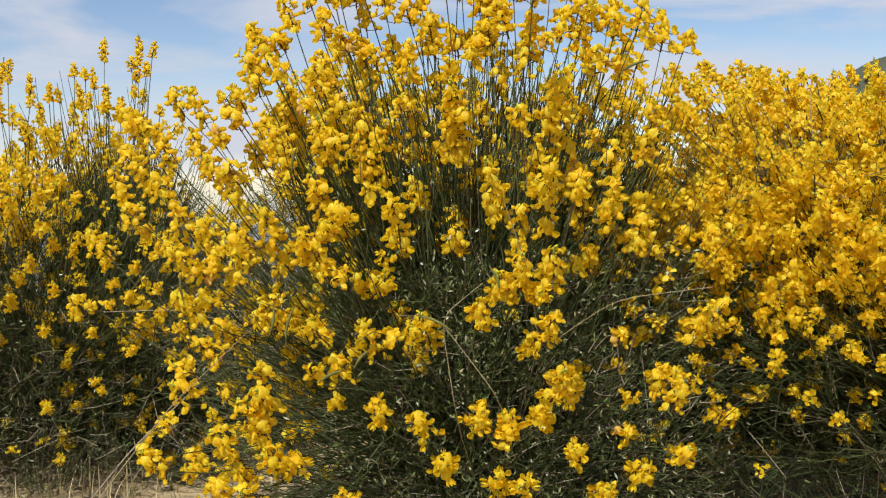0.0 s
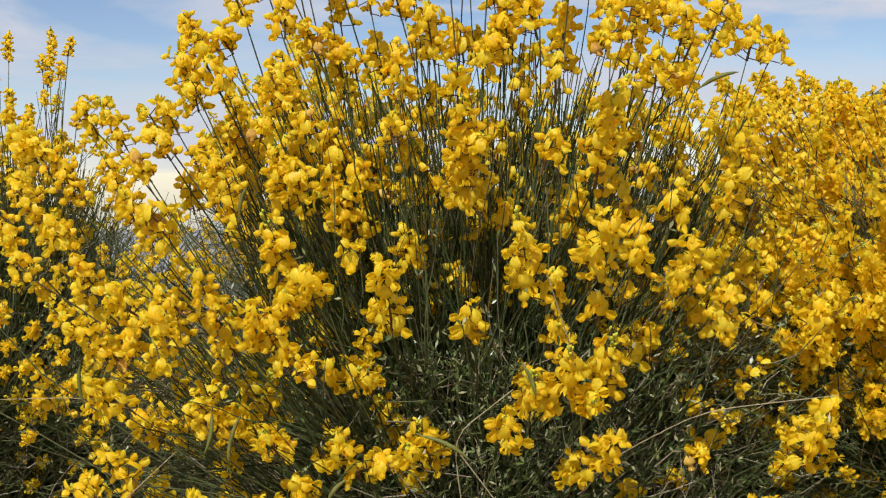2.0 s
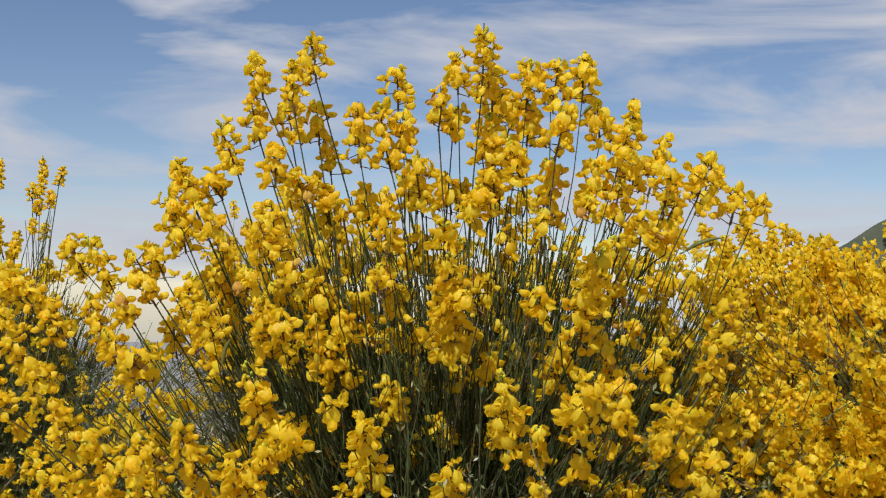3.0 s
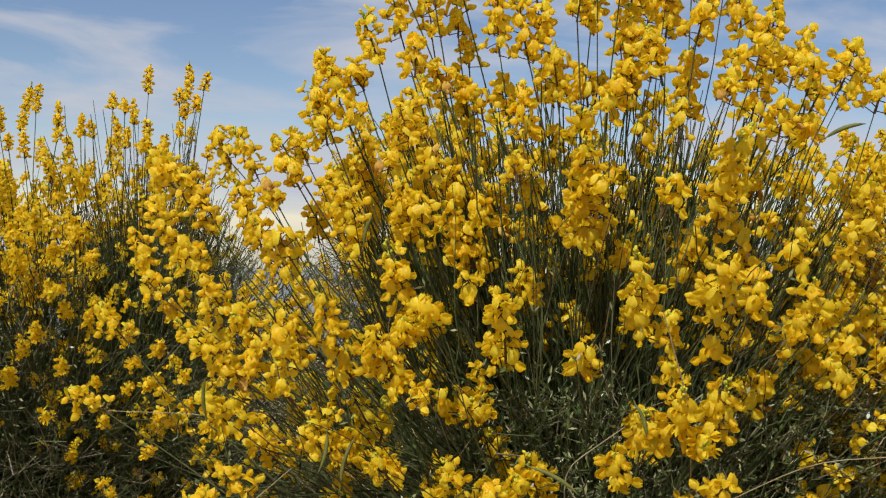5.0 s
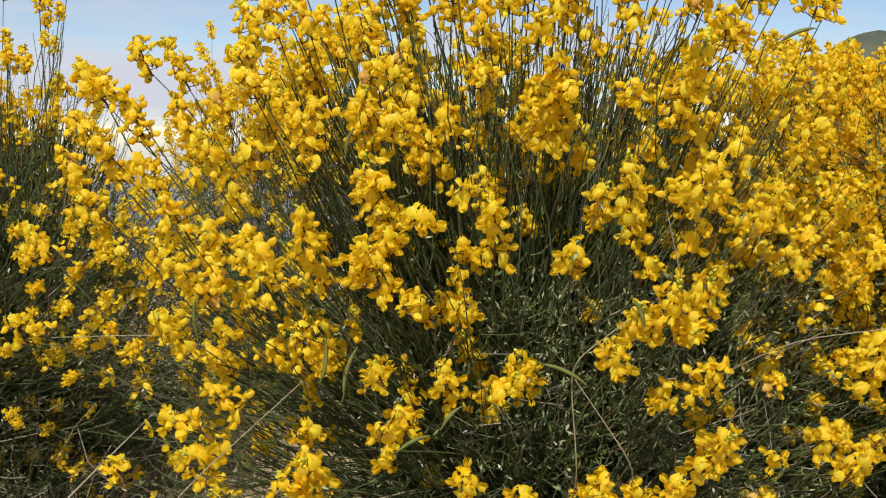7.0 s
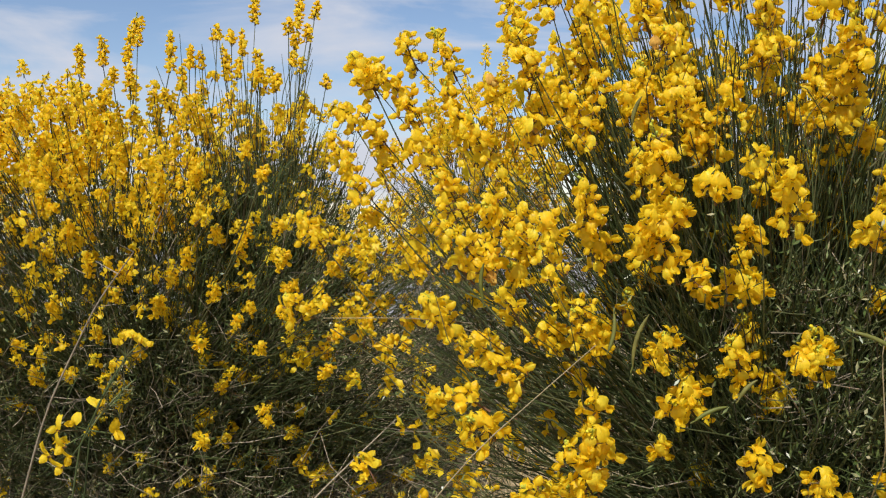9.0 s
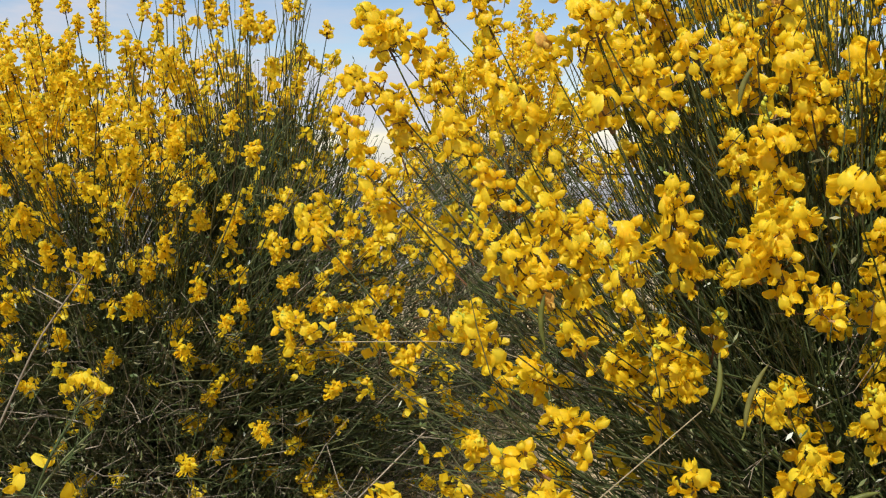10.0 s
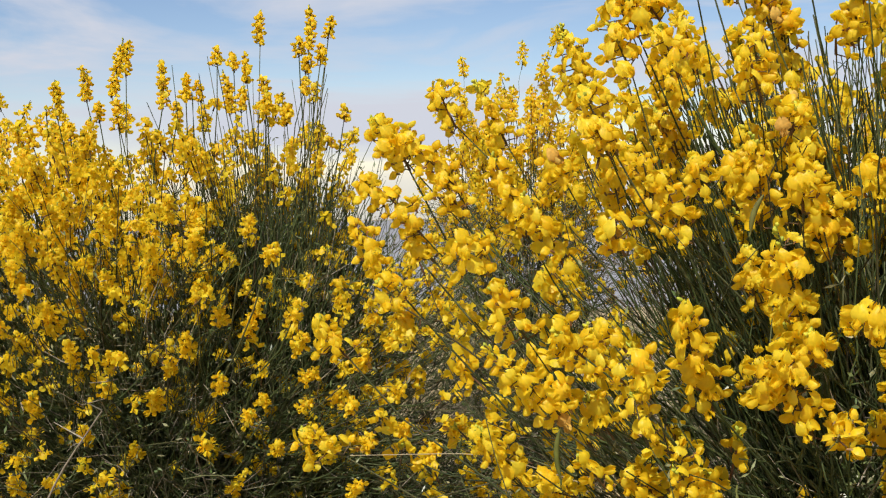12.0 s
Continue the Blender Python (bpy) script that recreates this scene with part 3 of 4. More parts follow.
FLANK = [
    (-0.431, 1.702, 0.640, 0.060), (-0.361, 1.705, 0.609, 0.075), (-0.329, 1.678, 0.574, 0.070), (-0.159, 1.525, 0.546, 0.080), (-0.289, 1.639, 0.475, 0.050), (-0.374, 1.657, 0.394, 0.050),
    (-0.325, 1.670, 0.356, 0.040), (-0.163, 1.490, 0.473, 0.075), (-0.110, 1.620, 0.588, 0.080), (-0.060, 1.460, 0.516, 0.070), (-0.224, 1.684, 0.676, 0.070), (-0.123, 1.719, 0.737, 0.080),
    (-0.168, 1.600, 0.616, 0.070), (-0.244, 1.668, 0.610, 0.080), (-0.450, 1.683, 0.593, 0.040), (-0.467, 1.742, 0.654, 0.050), (-0.344, 1.544, 0.469, 0.095), (-0.223, 1.538, 0.492, 0.095),
    (-0.228, 1.532, 0.391, 0.060), (-0.258, 1.608, 0.381, 0.032), (-0.300, 1.787, 0.726, 0.060), (-0.376, 1.742, 0.679, 0.055), (-0.315, 1.549, 0.501, 0.030), (-0.360, 1.592, 0.520, 0.050),
]
LOW = [
    (-0.362, 1.450, 0.221, 0.028), (-0.324, 1.445, 0.315, 0.036), (-0.279, 1.443, 0.250, 0.043), (-0.238, 1.443, 0.277, 0.064), (-0.212, 1.433, 0.231, 0.043), (-0.282, 1.430, 0.191, 0.036),
    (-0.377, 1.464, 0.230, 0.021), (-0.184, 1.450, 0.220, 0.021), (-0.085, 1.444, 0.287, 0.025), (-0.030, 1.436, 0.268, 0.036), (-0.007, 1.440, 0.218, 0.032), (0.036, 1.439, 0.277, 0.032),
    (0.074, 1.442, 0.267, 0.036), (0.060, 1.440, 0.198, 0.050), (0.112, 1.444, 0.276, 0.032), (0.150, 1.446, 0.313, 0.050), (0.185, 1.430, 0.188, 0.036), (0.232, 1.450, 0.207, 0.028),
    (-0.124, 1.420, 0.181, 0.028), (-0.303, 1.490, 0.356, 0.043), (-0.097, 1.481, 0.370, 0.064), (-0.137, 1.488, 0.332, 0.043), (0.282, 1.447, 0.228, 0.032), (-0.242, 1.420, 0.191, 0.028),
]
SIDE = [
    (-0.463, 1.709, 0.656, 0.040), (0.223, 1.655, 0.786, 0.055), (0.280, 1.688, 0.766, 0.050), (0.054, 1.655, 0.789, 0.060), (0.111, 1.643, 0.759, 0.065), (0.202, 1.701, 0.833, 0.055),
    (-0.022, 1.640, 0.761, 0.055), (0.065, 1.780, 0.847, 0.055),
]
WEST = [
    (-0.489, 1.720, 0.562, 0.040), (-0.522, 1.720, 0.481, 0.041), (-0.420, 1.800, 0.690, 0.038), (-0.293, 1.600, 0.673, 0.031), (-0.320, 1.650, 0.630, 0.028), (-0.410, 1.700, 0.607, 0.034),
    (-0.391, 1.600, 0.561, 0.027), (-0.524, 1.660, 0.400, 0.036), (-0.286, 1.600, 0.651, 0.026), (-0.280, 1.550, 0.580, 0.025), (-0.218, 1.550, 0.624, 0.025), (-0.146, 1.550, 0.614, 0.033),
    (-0.176, 1.500, 0.479, 0.035), (-0.150, 1.500, 0.503, 0.023), (-0.170, 1.600, 0.700, 0.039), (-0.143, 1.600, 0.665, 0.026), (-0.257, 1.650, 0.751, 0.027), (-0.126, 1.450, 0.525, 0.022),
    (-0.265, 1.500, 0.488, 0.018), (-0.490, 1.780, 0.611, 0.032), (-0.438, 1.700, 0.563, 0.025), (-0.467, 1.700, 0.523, 0.025),
]
MID = [
    (0.003, 1.619, 0.623, 0.068), (0.154, 1.634, 0.652, 0.052), (0.116, 1.591, 0.585, 0.050), (0.062, 1.558, 0.534, 0.054), (0.161, 1.581, 0.561, 0.049), (0.093, 1.538, 0.512, 0.043),
    (-0.049, 1.609, 0.543, 0.049), (-0.104, 1.622, 0.582, 0.050), (-0.174, 1.594, 0.545, 0.044), (-0.175, 1.645, 0.618, 0.045), (-0.122, 1.661, 0.646, 0.046), (0.215, 1.594, 0.587, 0.044),
    (0.281, 1.627, 0.627, 0.045), (0.208, 1.553, 0.519, 0.043), (-0.227, 1.619, 0.597, 0.045), (-0.071, 1.566, 0.479, 0.042),
]
FLOWER_MESH = []
for shape in FINE:
    body = Soup()
    body.put(shape, np.eye(4))
    FLOWER_MESH.append(body.mesh("flower", [PETAL, CALYX]))


def main_flowering(tip, s):
    """Full above and behind; sparse in the dark heart of the front and near the ground."""
    x, y, z = tip
    p = 0.25 + 0.7 * min(1.0, max(0.0, (z - 0.3) / 0.3))
    if y > 1.68 and z > 0.5:
        p *= 0.95
    if y < 1.68:
        p *= 0.9
        if -0.12 < x < 0.22 and z < 0.54:
            p *= 0.6
    if z < 0.30:
        p *= 0.9
    if 0.52 < z < 0.74 and -0.16 < x < 0.38:
        p *= 0.45
    if x < -0.08:
        p *= 0.64
    return p * clump(tip, 9.0, 3.0, 0.40)


# the shrub in the middle
main = Shrub(21, (0.03, 1.84, 0.0), 0.46, 0.43, 0.80, 0.34)
main.stock(9)
main.hero(FRONT, True)
for rows in (CROWN, CROWN_EAST, FLANK, WEST, LOW, SIDE, MID):
    main.hero(rows)
inside = lambda p: p[2] < np.interp(p[0], (-0.50, -0.40, -0.33, -0.28, -0.20, 0.20, 0.42), (0.62, 0.62, 0.58, 0.66, 0.76, 0.76, 0.64))
main.grow(640, (1, 3), el=(-0.5, 1.4), flowering=main_flowering, fill=0.45, within=inside)
main.grow(110, (1, 3), az=(2.7, 4.3), el=(-0.35, 0.45), flowering=lambda tip, s: 0.34 * clump(tip, 9.0, 3.0, 0.4), fill=0.25, reach=0.12, within=inside)
main.grow(560, (1, 2), el=(0.75, 1.5), flowering=lambda tip, s: 0.12, fill=0.25, reach=0.12, within=inside)
main.thicket(1800, (0.06, 0.16), spread=0.80, top=0.58, dry=0.15, chaos=0.5, leaves=5000, radial=1.2, keep=lambda at, g: at[:, 0] + g.normal(0, 0.05, len(at)) > -0.08)
main.thicket(15000, (0.02, 0.07), spread=0.82, top=0.52, dry=0.30, chaos=1.0, leaves=30000, radial=0.7, keep=lambda at, g: at[:, 0] + g.normal(0, 0.05, len(at)) > -0.08)
main.thicket(500, (0.06, 0.20), spread=0.85, top=0.55, dry=0.2, chaos=0.5, leaves=1000, radial=1.2, keep=lambda at, g: at[:, 0] < -0.02)
main.thicket(1000, (0.06, 0.16), spread=0.50, top=0.66, dry=0.10, chaos=0.35, leaves=1500, radial=1.2)
main_thing = main.build("broom_shrub", "broom shrub with long yellow flower spikes on dark green stems", "broom shrubs", lambda p: p[1] < 1.75, LONG_MESH, SHORT_MESH, BACK_LONG, BACK_SHORT, 0.5)

# the shrub to its left, with smaller flowers, bare dark twigs below
LEFT_CROWN = [
    (-0.967, 2.200, 0.732, 0.045), (-0.966, 2.300, 0.759, 0.046), (-0.918, 2.300, 0.778, 0.076), (-0.917, 2.340, 0.796, 0.044), (-0.947, 2.300, 0.719, 0.024), (-0.839, 2.250, 0.750, 0.057),
    (-0.820, 2.300, 0.749, 0.033), (-0.820, 2.250, 0.709, 0.032), (-0.920, 2.300, 0.714, 0.038), (-1.197, 2.350, 0.709, 0.045), (-1.147, 2.300, 0.696, 0.034), (-1.048, 2.300, 0.687, 0.029),
    (-1.012, 2.300, 0.692, 0.024), (-0.991, 2.300, 0.692, 0.019), (-0.828, 2.200, 0.670, 0.036), (-1.176, 2.400, 0.687, 0.026), (-1.111, 2.350, 0.675, 0.030), (-0.948, 2.250, 0.671, 0.037),
]
LEFT_FRONT = [
    (-0.826, 1.980, 0.509, 0.039), (-0.894, 1.980, 0.471, 0.033), (-0.933, 1.980, 0.439, 0.033), (-0.873, 1.980, 0.428, 0.039), (-0.920, 1.980, 0.366, 0.039), (-0.835, 1.980, 0.385, 0.020),
    (-0.827, 1.980, 0.418, 0.032), (-0.737, 1.980, 0.436, 0.032), (-0.776, 1.980, 0.371, 0.039), (-0.721, 1.980, 0.495, 0.032), (-0.696, 1.980, 0.468, 0.032), (-0.664, 1.980, 0.455, 0.026),
    (-0.653, 1.980, 0.478, 0.026), (-0.650, 1.980, 0.370, 0.019), (-0.699, 1.980, 0.390, 0.026), (-0.757, 1.980, 0.411, 0.026), (-0.606, 1.980, 0.435, 0.032), (-0.602, 1.980, 0.364, 0.019),
    (-0.594, 1.980, 0.399, 0.026), (-0.562, 1.980, 0.376, 0.026), (-0.667, 1.980, 0.351, 0.019), (-0.636, 1.980, 0.315, 0.023), (-0.861, 1.980, 0.332, 0.026), (-0.945, 1.980, 0.272, 0.033),
]
LEFT_SKIRT = [
    (-0.530, 1.860, 0.389, 0.017), (-0.483, 1.860, 0.400, 0.023), (-0.476, 1.860, 0.365, 0.020), (-0.514, 1.860, 0.350, 0.023), (-0.447, 1.860, 0.341, 0.023), (-0.420, 1.860, 0.370, 0.023),
    (-0.517, 1.860, 0.436, 0.026), (-0.482, 1.860, 0.459, 0.023), (-0.608, 1.860, 0.548, 0.020), (-0.586, 1.860, 0.483, 0.017), (-0.698, 2.020, 0.257, 0.027), (-0.527, 1.860, 0.303, 0.018),
    (-0.816, 2.020, 0.302, 0.027), (-0.902, 2.020, 0.526, 0.040), (-0.951, 2.020, 0.507, 0.040), (-0.786, 2.020, 0.518, 0.030), (-0.734, 2.020, 0.550, 0.026), (-0.630, 1.860, 0.577, 0.020),
    (-0.822, 2.020, 0.631, 0.026), (-0.923, 2.020, 0.640, 0.033), (-0.885, 2.020, 0.593, 0.033), (-0.763, 2.020, 0.590, 0.033), (-0.844, 2.020, 0.579, 0.033), (-0.941, 2.020, 0.560, 0.033),
]
left = Shrub(22, (-0.95, 2.45, 0.0), 0.64, 0.55, 0.66, 0.42)
left.stock(8)
for rows in (LEFT_CROWN, LEFT_FRONT, LEFT_SKIRT):
    left.hero(rows)
left_inside = lambda p: p[0] < np.interp(p[2], (0.0, 0.44, 0.52), (-0.38, -0.42, -0.60))
left_flowering = lambda tip, s: (0.26 + 0.74 * min(1.0, max(0.0, (tip[2] - 0.25) / 0.28))) * (0.4 if tip[2] < 0.28 and tip[0] < -0.78 else 1.0) * clump(tip, 8.0, 1.0, 0.4 if tip[2] < 0.46 else 0.8) * (0.3 if -0.78 < tip[0] < -0.58 and 0.32 < tip[2] < 0.62 else 1.0)
left.grow(820, (2, 5), az=(3.0, 6.6), el=(-0.75, 1.45), flowering=left_flowering, fill=0.18, reach=0.10, within=left_inside)
left.grow(110, (2, 3), el=(0.1, 1.45), flowering=left_flowering, fill=0.35, reach=0.13, within=left_inside)
left.thicket(9000, (0.04, 0.12), spread=0.86, top=0.72, dry=0.18, chaos=0.45, leaves=16000, radial=0.5, up=0.9)
left.thicket(6000, (0.03, 0.09), spread=0.86, top=0.6, dry=0.35, chaos=0.9, leaves=3000)
left.thicket(2200, (0.04, 0.12), spread=0.9, top=0.45, dry=0.45, chaos=1.0, leaves=1500, front=(3.3, 6.1))
left.build("broom_shrub", "broom shrub with small yellow flowers, dark and twiggy below", "broom shrubs", lambda p: p[1] < 2.25 and p[0] > -1.3, SMALL_LONG_MESH, SMALL_SHORT_MESH, SMALL_LONG, SMALL_SHORT, 0.70, blossom=0.0105, crowd=430)

# a tall upright shrub between the two, dark and rushy, with a few flowers at its tips
TALL_CROWN = [
    (-0.768, 2.320, 0.742, 0.057), (-0.763, 2.340, 0.786, 0.021), (-0.742, 2.330, 0.776, 0.034), (-0.741, 2.300, 0.731, 0.030), (-0.724, 2.350, 0.834, 0.044), (-0.649, 2.330, 0.830, 0.058),
    (-0.621, 2.340, 0.831, 0.025), (-0.666, 2.340, 0.805, 0.021), (-0.634, 2.330, 0.792, 0.024), (-0.653, 2.330, 0.780, 0.021), (-0.714, 2.320, 0.751, 0.019), (-0.707, 2.300, 0.725, 0.028),
    (-0.678, 2.300, 0.708, 0.024), (-0.791, 2.360, 0.796, 0.021), (-0.652, 2.300, 0.747, 0.019), (-0.646, 2.340, 0.739, 0.023), (-0.802, 2.300, 0.743, 0.024), (-0.595, 2.280, 0.707, 0.015),
]
tall = Shrub(28, (-0.72, 2.40, 0.0), 0.17, 0.16, 0.64, 0.45)
tall.stock(5)
tall.hero(TALL_CROWN)
tall_inside = lambda p: p[0] < -0.60 and p[2] < 0.70
tall.grow(210, (1, 2), el=(0.45, 1.5), flowering=high(0.35, 0.7, 0.10, 0.5), fill=0.3, reach=0.10, within=tall_inside)
for _ in range(110):  # bare shoots that stand above the flowers
    tip = np.array((tall.rng.uniform(-0.86, -0.605), 2.30 + tall.rng.gauss(0, 0.06), tall.rng.uniform(0.46, 0.79)))
    tall.stem(tip, tall.rng.uniform(0.0009, 0.0014), None, 3, 8)
tall.thicket(2600, (0.08, 0.18), spread=0.8, top=0.78, dry=0.10, chaos=0.25, leaves=3000, radial=1.0, up=1.2)
tall.build("broom_shrub", "tall upright broom shrub, mostly bare dark green stems", "broom shrubs", lambda p: True, SMALL_LONG_MESH, SMALL_SHORT_MESH, SMALL_LONG, SMALL_SHORT, 0.75, blossom=0.0105, crowd=430)

# the shrub to its right, thick with flowers on top
RIGHT_CROWN = [
    (0.363, 2.050, 0.736, 0.029), (0.406, 2.100, 0.725, 0.025), (0.414, 2.000, 0.730, 0.039), (0.406, 2.020, 0.735, 0.028), (0.471, 2.100, 0.733, 0.029), (0.473, 2.050, 0.739, 0.025),
    (0.505, 2.100, 0.732, 0.029), (0.514, 2.050, 0.722, 0.029), (0.553, 2.100, 0.725, 0.025), (0.577, 2.100, 0.711, 0.021), (0.606, 2.100, 0.697, 0.019), (0.638, 1.980, 0.719, 0.033),
    (0.630, 2.050, 0.697, 0.025), (0.686, 2.050, 0.691, 0.025), (0.371, 1.980, 0.710, 0.028), (0.432, 1.980, 0.708, 0.028), (0.518, 2.000, 0.698, 0.028), (0.720, 2.100, 0.700, 0.021),
]
RIGHT_FRONT = [
    (0.359, 1.640, 0.426, 0.046), (0.488, 1.640, 0.428, 0.023), (0.536, 1.640, 0.431, 0.027), (0.420, 1.640, 0.360, 0.038), (0.469, 1.640, 0.367, 0.038), (0.518, 1.640, 0.347, 0.023),
    (0.400, 1.640, 0.306, 0.023), (0.359, 1.640, 0.357, 0.031), (0.340, 1.640, 0.349, 0.031), (0.465, 1.640, 0.235, 0.019), (0.542, 1.640, 0.261, 0.019), (0.555, 1.640, 0.224, 0.019),
    (0.304, 1.640, 0.182, 0.039), (0.416, 1.640, 0.418, 0.031), (0.454, 1.640, 0.402, 0.023), (0.328, 1.640, 0.311, 0.023), (0.570, 1.640, 0.400, 0.030), (0.382, 1.640, 0.441, 0.038),
    (0.473, 1.740, 0.464, 0.041), (0.537, 1.740, 0.487, 0.040), (0.593, 1.740, 0.470, 0.040), (0.497, 1.740, 0.536, 0.040), (0.561, 1.740, 0.543, 0.040), (0.434, 1.740, 0.505, 0.049),
]
right = Shrub(23, (0.86, 1.98, 0.0), 0.64, 0.62, 0.70, 0.45)
right.stock(8)
right.hero(RIGHT_CROWN)
right.hero(RIGHT_FRONT)
right_inside = lambda p: p[2] < np.interp(p[0], (0.30, 0.36, 0.45, 0.55, 0.65, 0.75, 0.90), (0.60, 0.66, 0.70, 0.70, 0.68, 0.66, 0.66))
right_flowering = lambda tip, s: high(0.30, 0.44, 0.07, 0.9)(tip, s) * clump(tip, 7.0, 5.0, 0.75)
right.grow(950, (3, 5), az=(2.6, 5.4), el=(-0.6, 1.5), flowering=right_flowering, fill=0.24, reach=0.10, within=right_inside)
right.grow(200, (2, 4), el=(0.2, 1.5), flowering=right_flowering, fill=0.3, reach=0.11, within=right_inside)
for _ in range(180):  # taller shoots beside the middle shrub
    x = right.rng.uniform(0.36, 0.80)
    tip = np.array((x, right.rng.uniform(1.88, 2.3), right.rng.uniform(0.60, 0.735)))
    if right_inside(tip):
        right.finish(right.stem(tip, right.rng.uniform(0.0009, 0.0013)), lambda tip, s: 0.85)
right.thicket(14000, spread=0.85, top=0.8, dry=0.28, chaos=0.6, leaves=12000, up=0.8)
right.build("broom_shrub", "dense low broom shrub covered in small yellow flowers", "broom shrubs", lambda p: p[1] < 1.75 and p[0] < 0.9, SMALL_LONG_MESH, SMALL_SHORT_MESH, SMALL_LONG, SMALL_SHORT, 0.5, blossom=0.0105, crowd=430)

# shrubs behind
for seed, base, rx, ry, h in ((24, (-2.0, 3.3, 0), 0.85, 0.7, 0.80), (25, (-0.36, 3.0, 0), 0.17, 0.2, 0.76), (27, (0.18, 3.0, 0), 0.42, 0.45, 0.70), (26, (0.78, 3.1, 0), 0.5, 0.4, 0.66)):
    s = Shrub(seed, base, rx, ry, h, 0.4)
    s.stock(6)
    s.grow(190, (2, 3), el=(-0.5, 1.5), flowering=high(0.2, 0.6, 0.15, 0.9), fill=0.3, reach=0.13)
    s.thicket(3500, spread=0.98, top=0.7)
    s.build("broom_shrub", "broom shrub in flower farther back in the thicket", "broom shrubs", None, None, None, SMALL_LONG, SMALL_SHORT, 0.5)

# ---- dry grass ----


def tuft_field(name, seed, n, box, height):
    rng, s = random.Random(seed), Soup()
    for _ in range(n):
        x, y = rng.uniform(box[0], box[1]), rng.uniform(box[2], box[3])
        if noise.noise((x * 1.7, y * 1.7, 9.0)) + rng.uniform(-0.4, 0.4) < -0.1:
            continue
        z = ground_height(x, y) - 0.003
        a, hgt = rng.uniform(0, 6.283), rng.uniform(*height)
        lean = np.array((math.cos(a), math.sin(a), 0)) * hgt * rng.uniform(0.1, 0.8)
        w = np.array((-math.sin(a), math.cos(a), 0)) * rng.uniform(0.0007, 0.0016)
        p = arc((x, y, z), np.array((x, y, z + hgt * 0.7)) + lean * 0.3, np.array((x, y, z + hgt * rng.uniform(0.7, 1))) + lean, 4)
        f = np.array((1, 0.85, 0.55, 0.1))[:, None]
        s.add(np.concatenate([p - w * f, p + w * f]), [(i, i + 1, i + 5, i + 4) for i in range(3)])
    return tagged(new(name, s.mesh(name, [STRAW])), "short dry straw-coloured grass on the ground", "grass", kind="stuff")


tuft_field("dry_grass", 31, 26000, (-2.2, 2.2, 1.0, 5.0), (0.03, 0.11))

# ---- seed pods on the middle shrub ----


def pod(a, b, parent):
    """A flat curved pod that hangs between two points."""
    a, b = np.array(a), np.array(b)
    s = Soup()
    side = unit(np.cross(b - a, (0.2, 1.0, 0.1)))
    line = arc(a, (a + b) / 2 + side * np.linalg.norm(b - a) * 0.16, b, 9)
    tube(s, line, 0.0019 * np.array((0.2, 0.7, 0.95, 1, 1.05, 1, 0.9, 0.6, 0.12)), 6, 0)
    tube(s, [a - (b - a) * 0.12, a], (0.0007, 0.0009), 4, 0)
    ob = part("seed_pod", s.mesh("seed_pod", [POD]), parent, "flat green seed pod")
    ob.matrix_basis = Matrix.Translation(-Vector(main.base))


PODS = [
    ((-0.325, 1.46, 0.424), (-0.325, 1.455, 0.46)),
    ((-0.148, 1.4, 0.332), (-0.12, 1.4, 0.345)),
    ((-0.108, 1.42, 0.347), (-0.092, 1.42, 0.365)),
    ((-0.211, 1.45, 0.418), (-0.217, 1.445, 0.382)),
    ((-0.027, 1.38, 0.411), (0.012, 1.375, 0.392)),
    ((0.22, 1.5, 0.694), (0.253, 1.495, 0.707)),
    ((0.15, 1.69, 0.845), (0.168, 1.685, 0.859)),
    ((-0.195, 1.44, 0.372), (-0.182, 1.435, 0.418)),
    ((0.056, 1.4, 0.464), (0.066, 1.395, 0.438)),
    ((-0.192, 1.5, 0.585), (-0.184, 1.495, 0.611)),
]
for a, b in PODS:
    pod(a, b, main_thing)

# ---- single sprigs in front, dry stalks ----


def sprig(label, foot, joints, blooms, size, seed, shoot=None):
    """One slender stem from the ground with a few large flowers at its end."""
    rng = random.Random(seed)
    top = new("broom_sprig")
    top.location = foot
    tagged(top, label, "wildflower", "flowering sprigs")
    off = np.array(foot)
    s = Soup()
    tube(s, np.array([foot, *joints]) - off, np.linspace(0.0013, 0.0008, len(joints) + 1), 5, 0)
    for b in blooms:
        tube(s, [np.array(joints[-1]) - off + (np.array(b) - joints[-1]) * k for k in (0, 0.5, 1)], (0.0008, 0.0007, 0.0007), 4, 0)
    part("stem", s.mesh("stem", [STEM]), top)
    for b in blooms:
        ob = part("flower", FLOWER_MESH[rng.randrange(7)], top)
        out = unit(np.array(b) - joints[-1] + np.array((0, -0.012, 0.003)) + np.array([rng.gauss(0, 0.004) for _ in range(3)]))
        up = unit(np.array((0, 0.1, 1.0)) - out * out[2])
        m = np.eye(4)
        m[:3, :3] = np.stack([out, np.cross(up, out), up], 1) * size * rng.uniform(0.9, 1.1)
        m[:3, 3] = np.array(b) - off
        ob.matrix_basis = Matrix(m.tolist())
    if shoot:
        n = Soup()
        a, b = np.array(shoot[0]) - off, np.array(shoot[1]) - off
        tube(n, arc(a, (a + b) / 2 + (0, 0, 0.006), b, 5), np.linspace(0.001, 0.0005, 5), 4, 0)
        for k in range(46):
            f = rng.uniform(0.15, 1)
            root = a + (b - a) * f
            tip = root + unit(b - a) * 0.006 + np.array([rng.gauss(0, 0.005) for _ in range(3)])
            tube(n, [root, tip], (0.0006, 0.0002), 3, 0)
        part("leafy_shoot", n.mesh("leafy_shoot", [LEAF]), top, "feathery green side shoot")
    return top


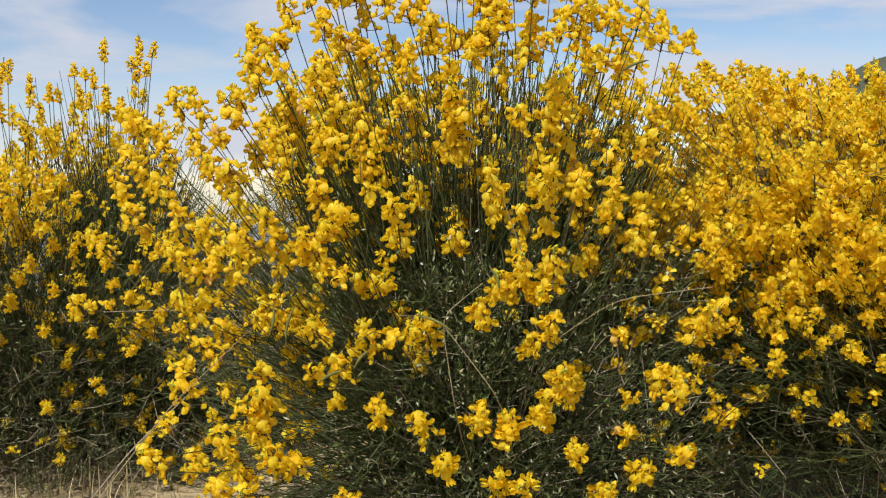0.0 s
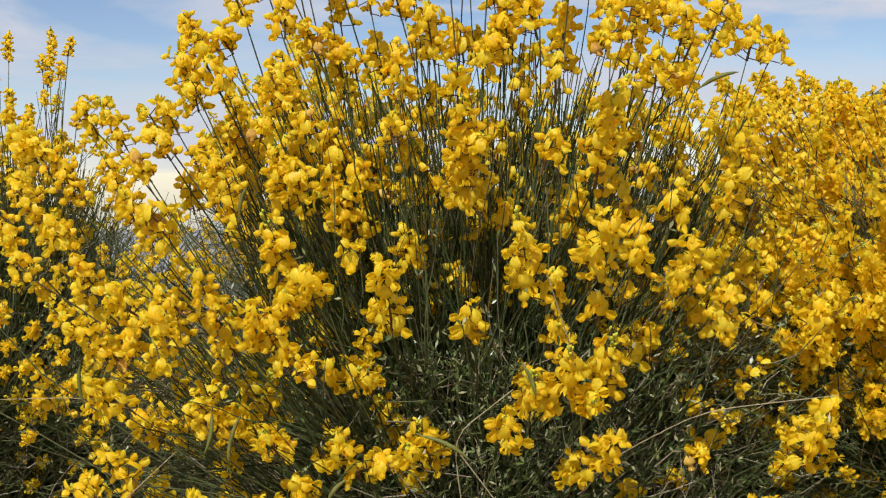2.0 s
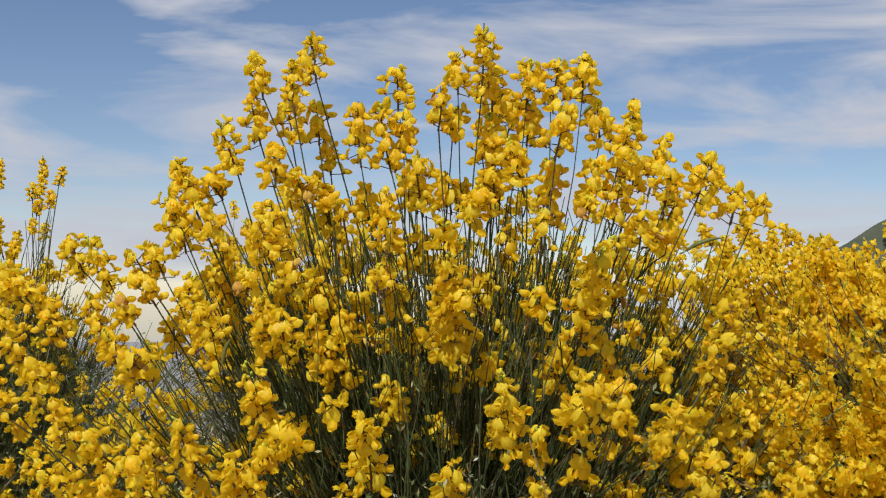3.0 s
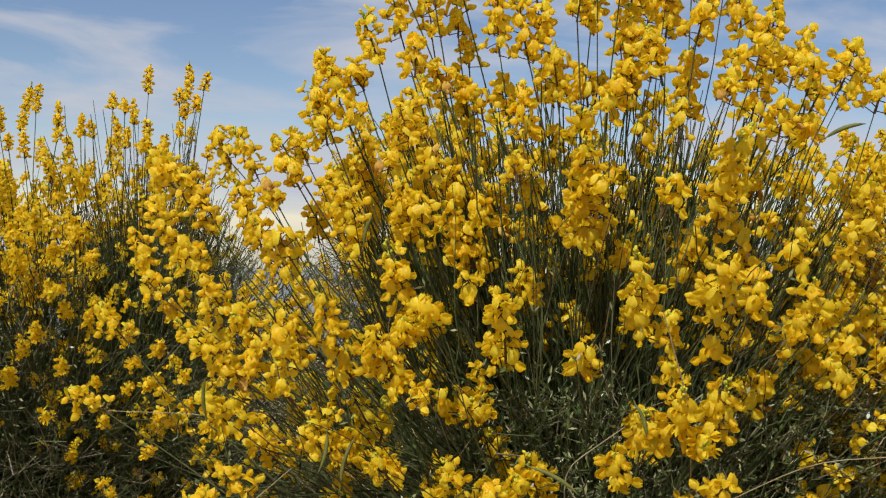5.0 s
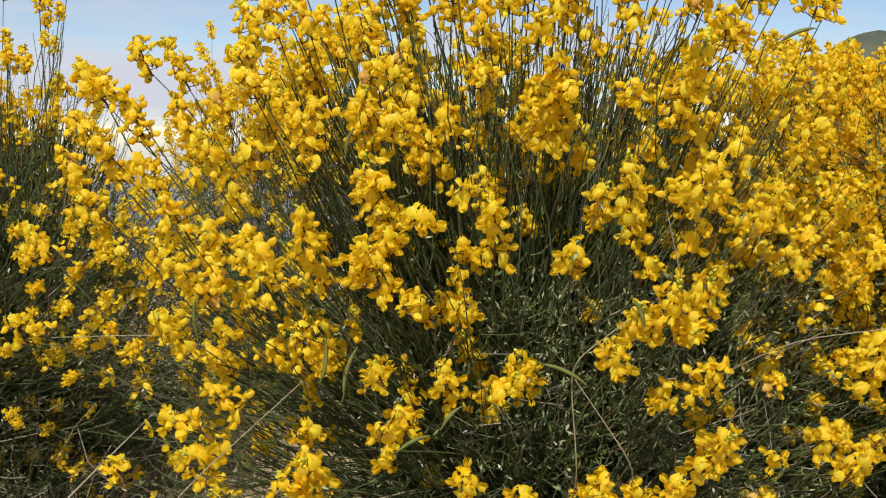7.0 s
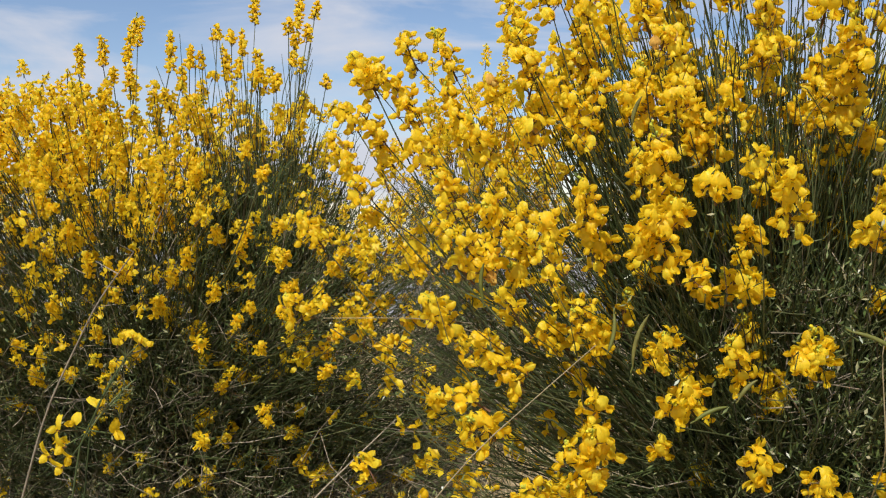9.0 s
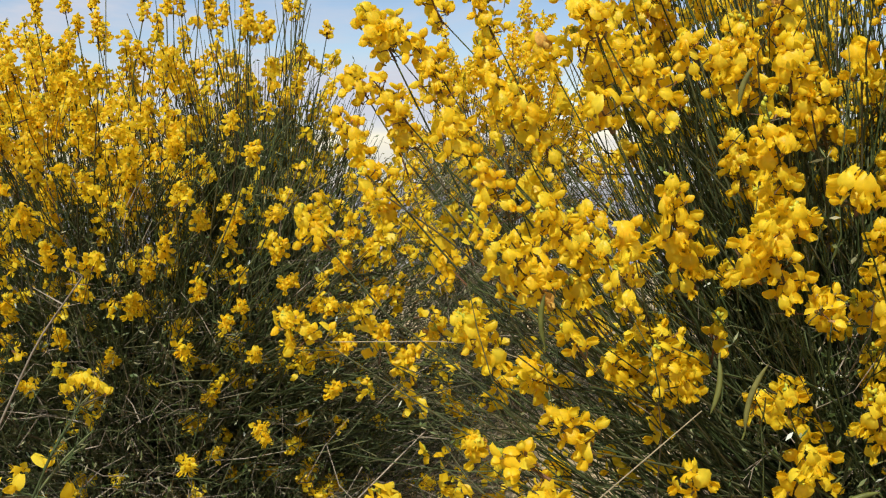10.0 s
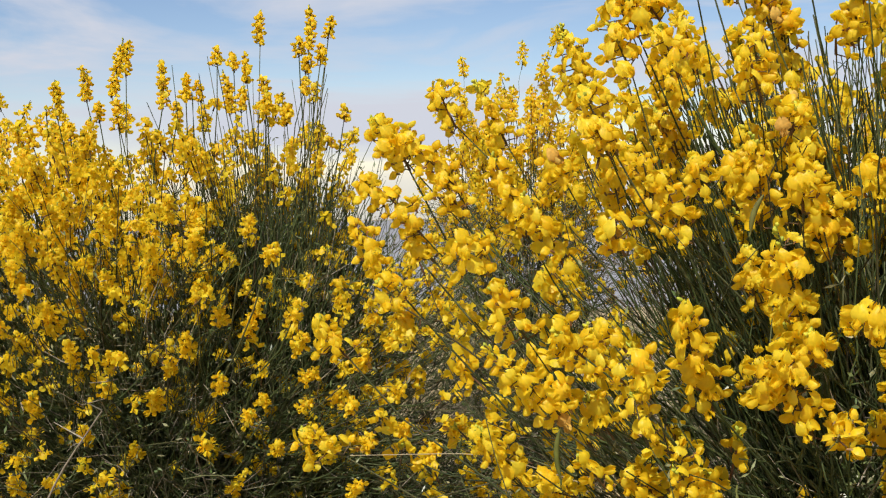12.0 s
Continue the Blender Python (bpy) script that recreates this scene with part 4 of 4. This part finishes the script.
sprig("slender green sprig topped by a few pale yellow pea flowers", (-0.745, 1.54, 0.0), [(-0.738, 1.537, 0.15), (-0.718, 1.533, 0.273), (-0.694, 1.53, 0.323), (-0.671, 1.53, 0.362)],
      [(-0.678, 1.528, 0.371), (-0.672, 1.525, 0.378), (-0.664, 1.526, 0.379), (-0.658, 1.528, 0.374), (-0.652, 1.531, 0.370)], 0.0135, 61, ((-0.700, 1.531, 0.312), (-0.672, 1.53, 0.358)))
sprig("sprig with a loose cluster of large lemon-yellow pea flowers", (-0.735, 1.57, 0.0), [(-0.728, 1.562, 0.12), (-0.722, 1.555, 0.22), (-0.714, 1.55, 0.285)],
      [(-0.707, 1.549, 0.306), (-0.727, 1.545, 0.290), (-0.743, 1.547, 0.285), (-0.736, 1.543, 0.271), (-0.752, 1.546, 0.261), (-0.691, 1.547, 0.283), (-0.728, 1.541, 0.262), (-0.741, 1.552, 0.250)],
      0.0165, 62, ((-0.712, 1.55, 0.29), (-0.672, 1.56, 0.335)))


def stalk(name, label, points, radius, mat, heads=0, seed=1):
    """A long thin dry stalk through the points, with a few short side twigs."""
    rng = random.Random(seed)
    p = np.array(points)
    k = np.linspace(0, len(p) - 1, 4 * len(p))
    line = np.stack([np.interp(k, range(len(p)), p[:, c]) for c in range(3)], 1)
    line[1:-1] = (line[:-2] + 2 * line[1:-1] + line[2:]) / 4
    s = Soup()
    tube(s, line - p[0], np.linspace(radius, radius * 0.45, len(line)), 5, 0)
    for _ in range(heads):
        at = line[rng.randrange(len(line) // 3, len(line))] - p[0]
        tube(s, [at, at + np.array([rng.gauss(0, 0.012), rng.gauss(0, 0.008), rng.uniform(0.004, 0.02)])], (radius * 0.6, radius * 0.25), 3, 0)
    ob = new(name, s.mesh(name, [mat]))
    ob.location = p[0]
    return tagged(ob, label, "stalk", "dry stalks")


stalk("dry_stalk", "long brown dry stalk leaning through the flowers", [(-0.83, 1.50, 0.0), (-0.775, 1.50, 0.18), (-0.739, 1.50, 0.313), (-0.690, 1.50, 0.415), (-0.654, 1.50, 0.464)], 0.0014, DRY, 5, 3)
stalk("dry_stalk", "pale straw stalk slanting across the shrub's foot", [(-0.52, 1.37, 0.0), (-0.43, 1.39, 0.18), (-0.332, 1.40, 0.302), (-0.230, 1.40, 0.395)], 0.0009, BLEACHED, 2, 4)
stalk("dry_stalk", "thin brown dry twig leaning against the dark shrub", [(-0.66, 1.88, 0.0), (-0.549, 1.90, 0.133), (-0.437, 1.95, 0.239)], 0.0018, DRY, 3, 5)


def dry_stem(points, radius):
    """A bleached stem of the middle shrub that crosses the others."""
    s = Soup()
    p = np.array([(0.04, 1.74, 0.06), *points])
    k = np.linspace(0, len(p) - 1, 5 * len(p))
    line = np.stack([np.interp(k, range(len(p)), p[:, c]) for c in range(3)], 1)
    for _ in range(2):
        line[1:-1] = (line[:-2] + 2 * line[1:-1] + line[2:]) / 4
    tube(s, line, np.linspace(radius, radius * 0.6, len(line)), 5, 0)
    ob = part("dry_stem", s.mesh("dry_stem", [BLEACHED]), main_thing, "bleached dry stem")
    ob.matrix_basis = Matrix.Translation(-Vector(main.base))


dry_stem([(0.115, 1.50, 0.36), (0.099, 1.385, 0.464), (0.073, 1.36, 0.543)], 0.0008)
dry_stem([(0.075, 1.47, 0.25), (0.061, 1.40, 0.313), (0.003, 1.385, 0.396)], 0.0009)
dry_stem([(0.015, 1.46, 0.25), (0.010, 1.40, 0.307), (-0.002, 1.385, 0.409), (0.047, 1.38, 0.448)], 0.0008)
dry_stem([(-0.22, 1.68, 0.33), (-0.378, 1.66, 0.391), (-0.50, 1.66, 0.389)], 0.0006)
dry_stem([(0.12, 1.47, 0.36), (0.201, 1.40, 0.425), (0.312, 1.40, 0.437)], 0.0006)
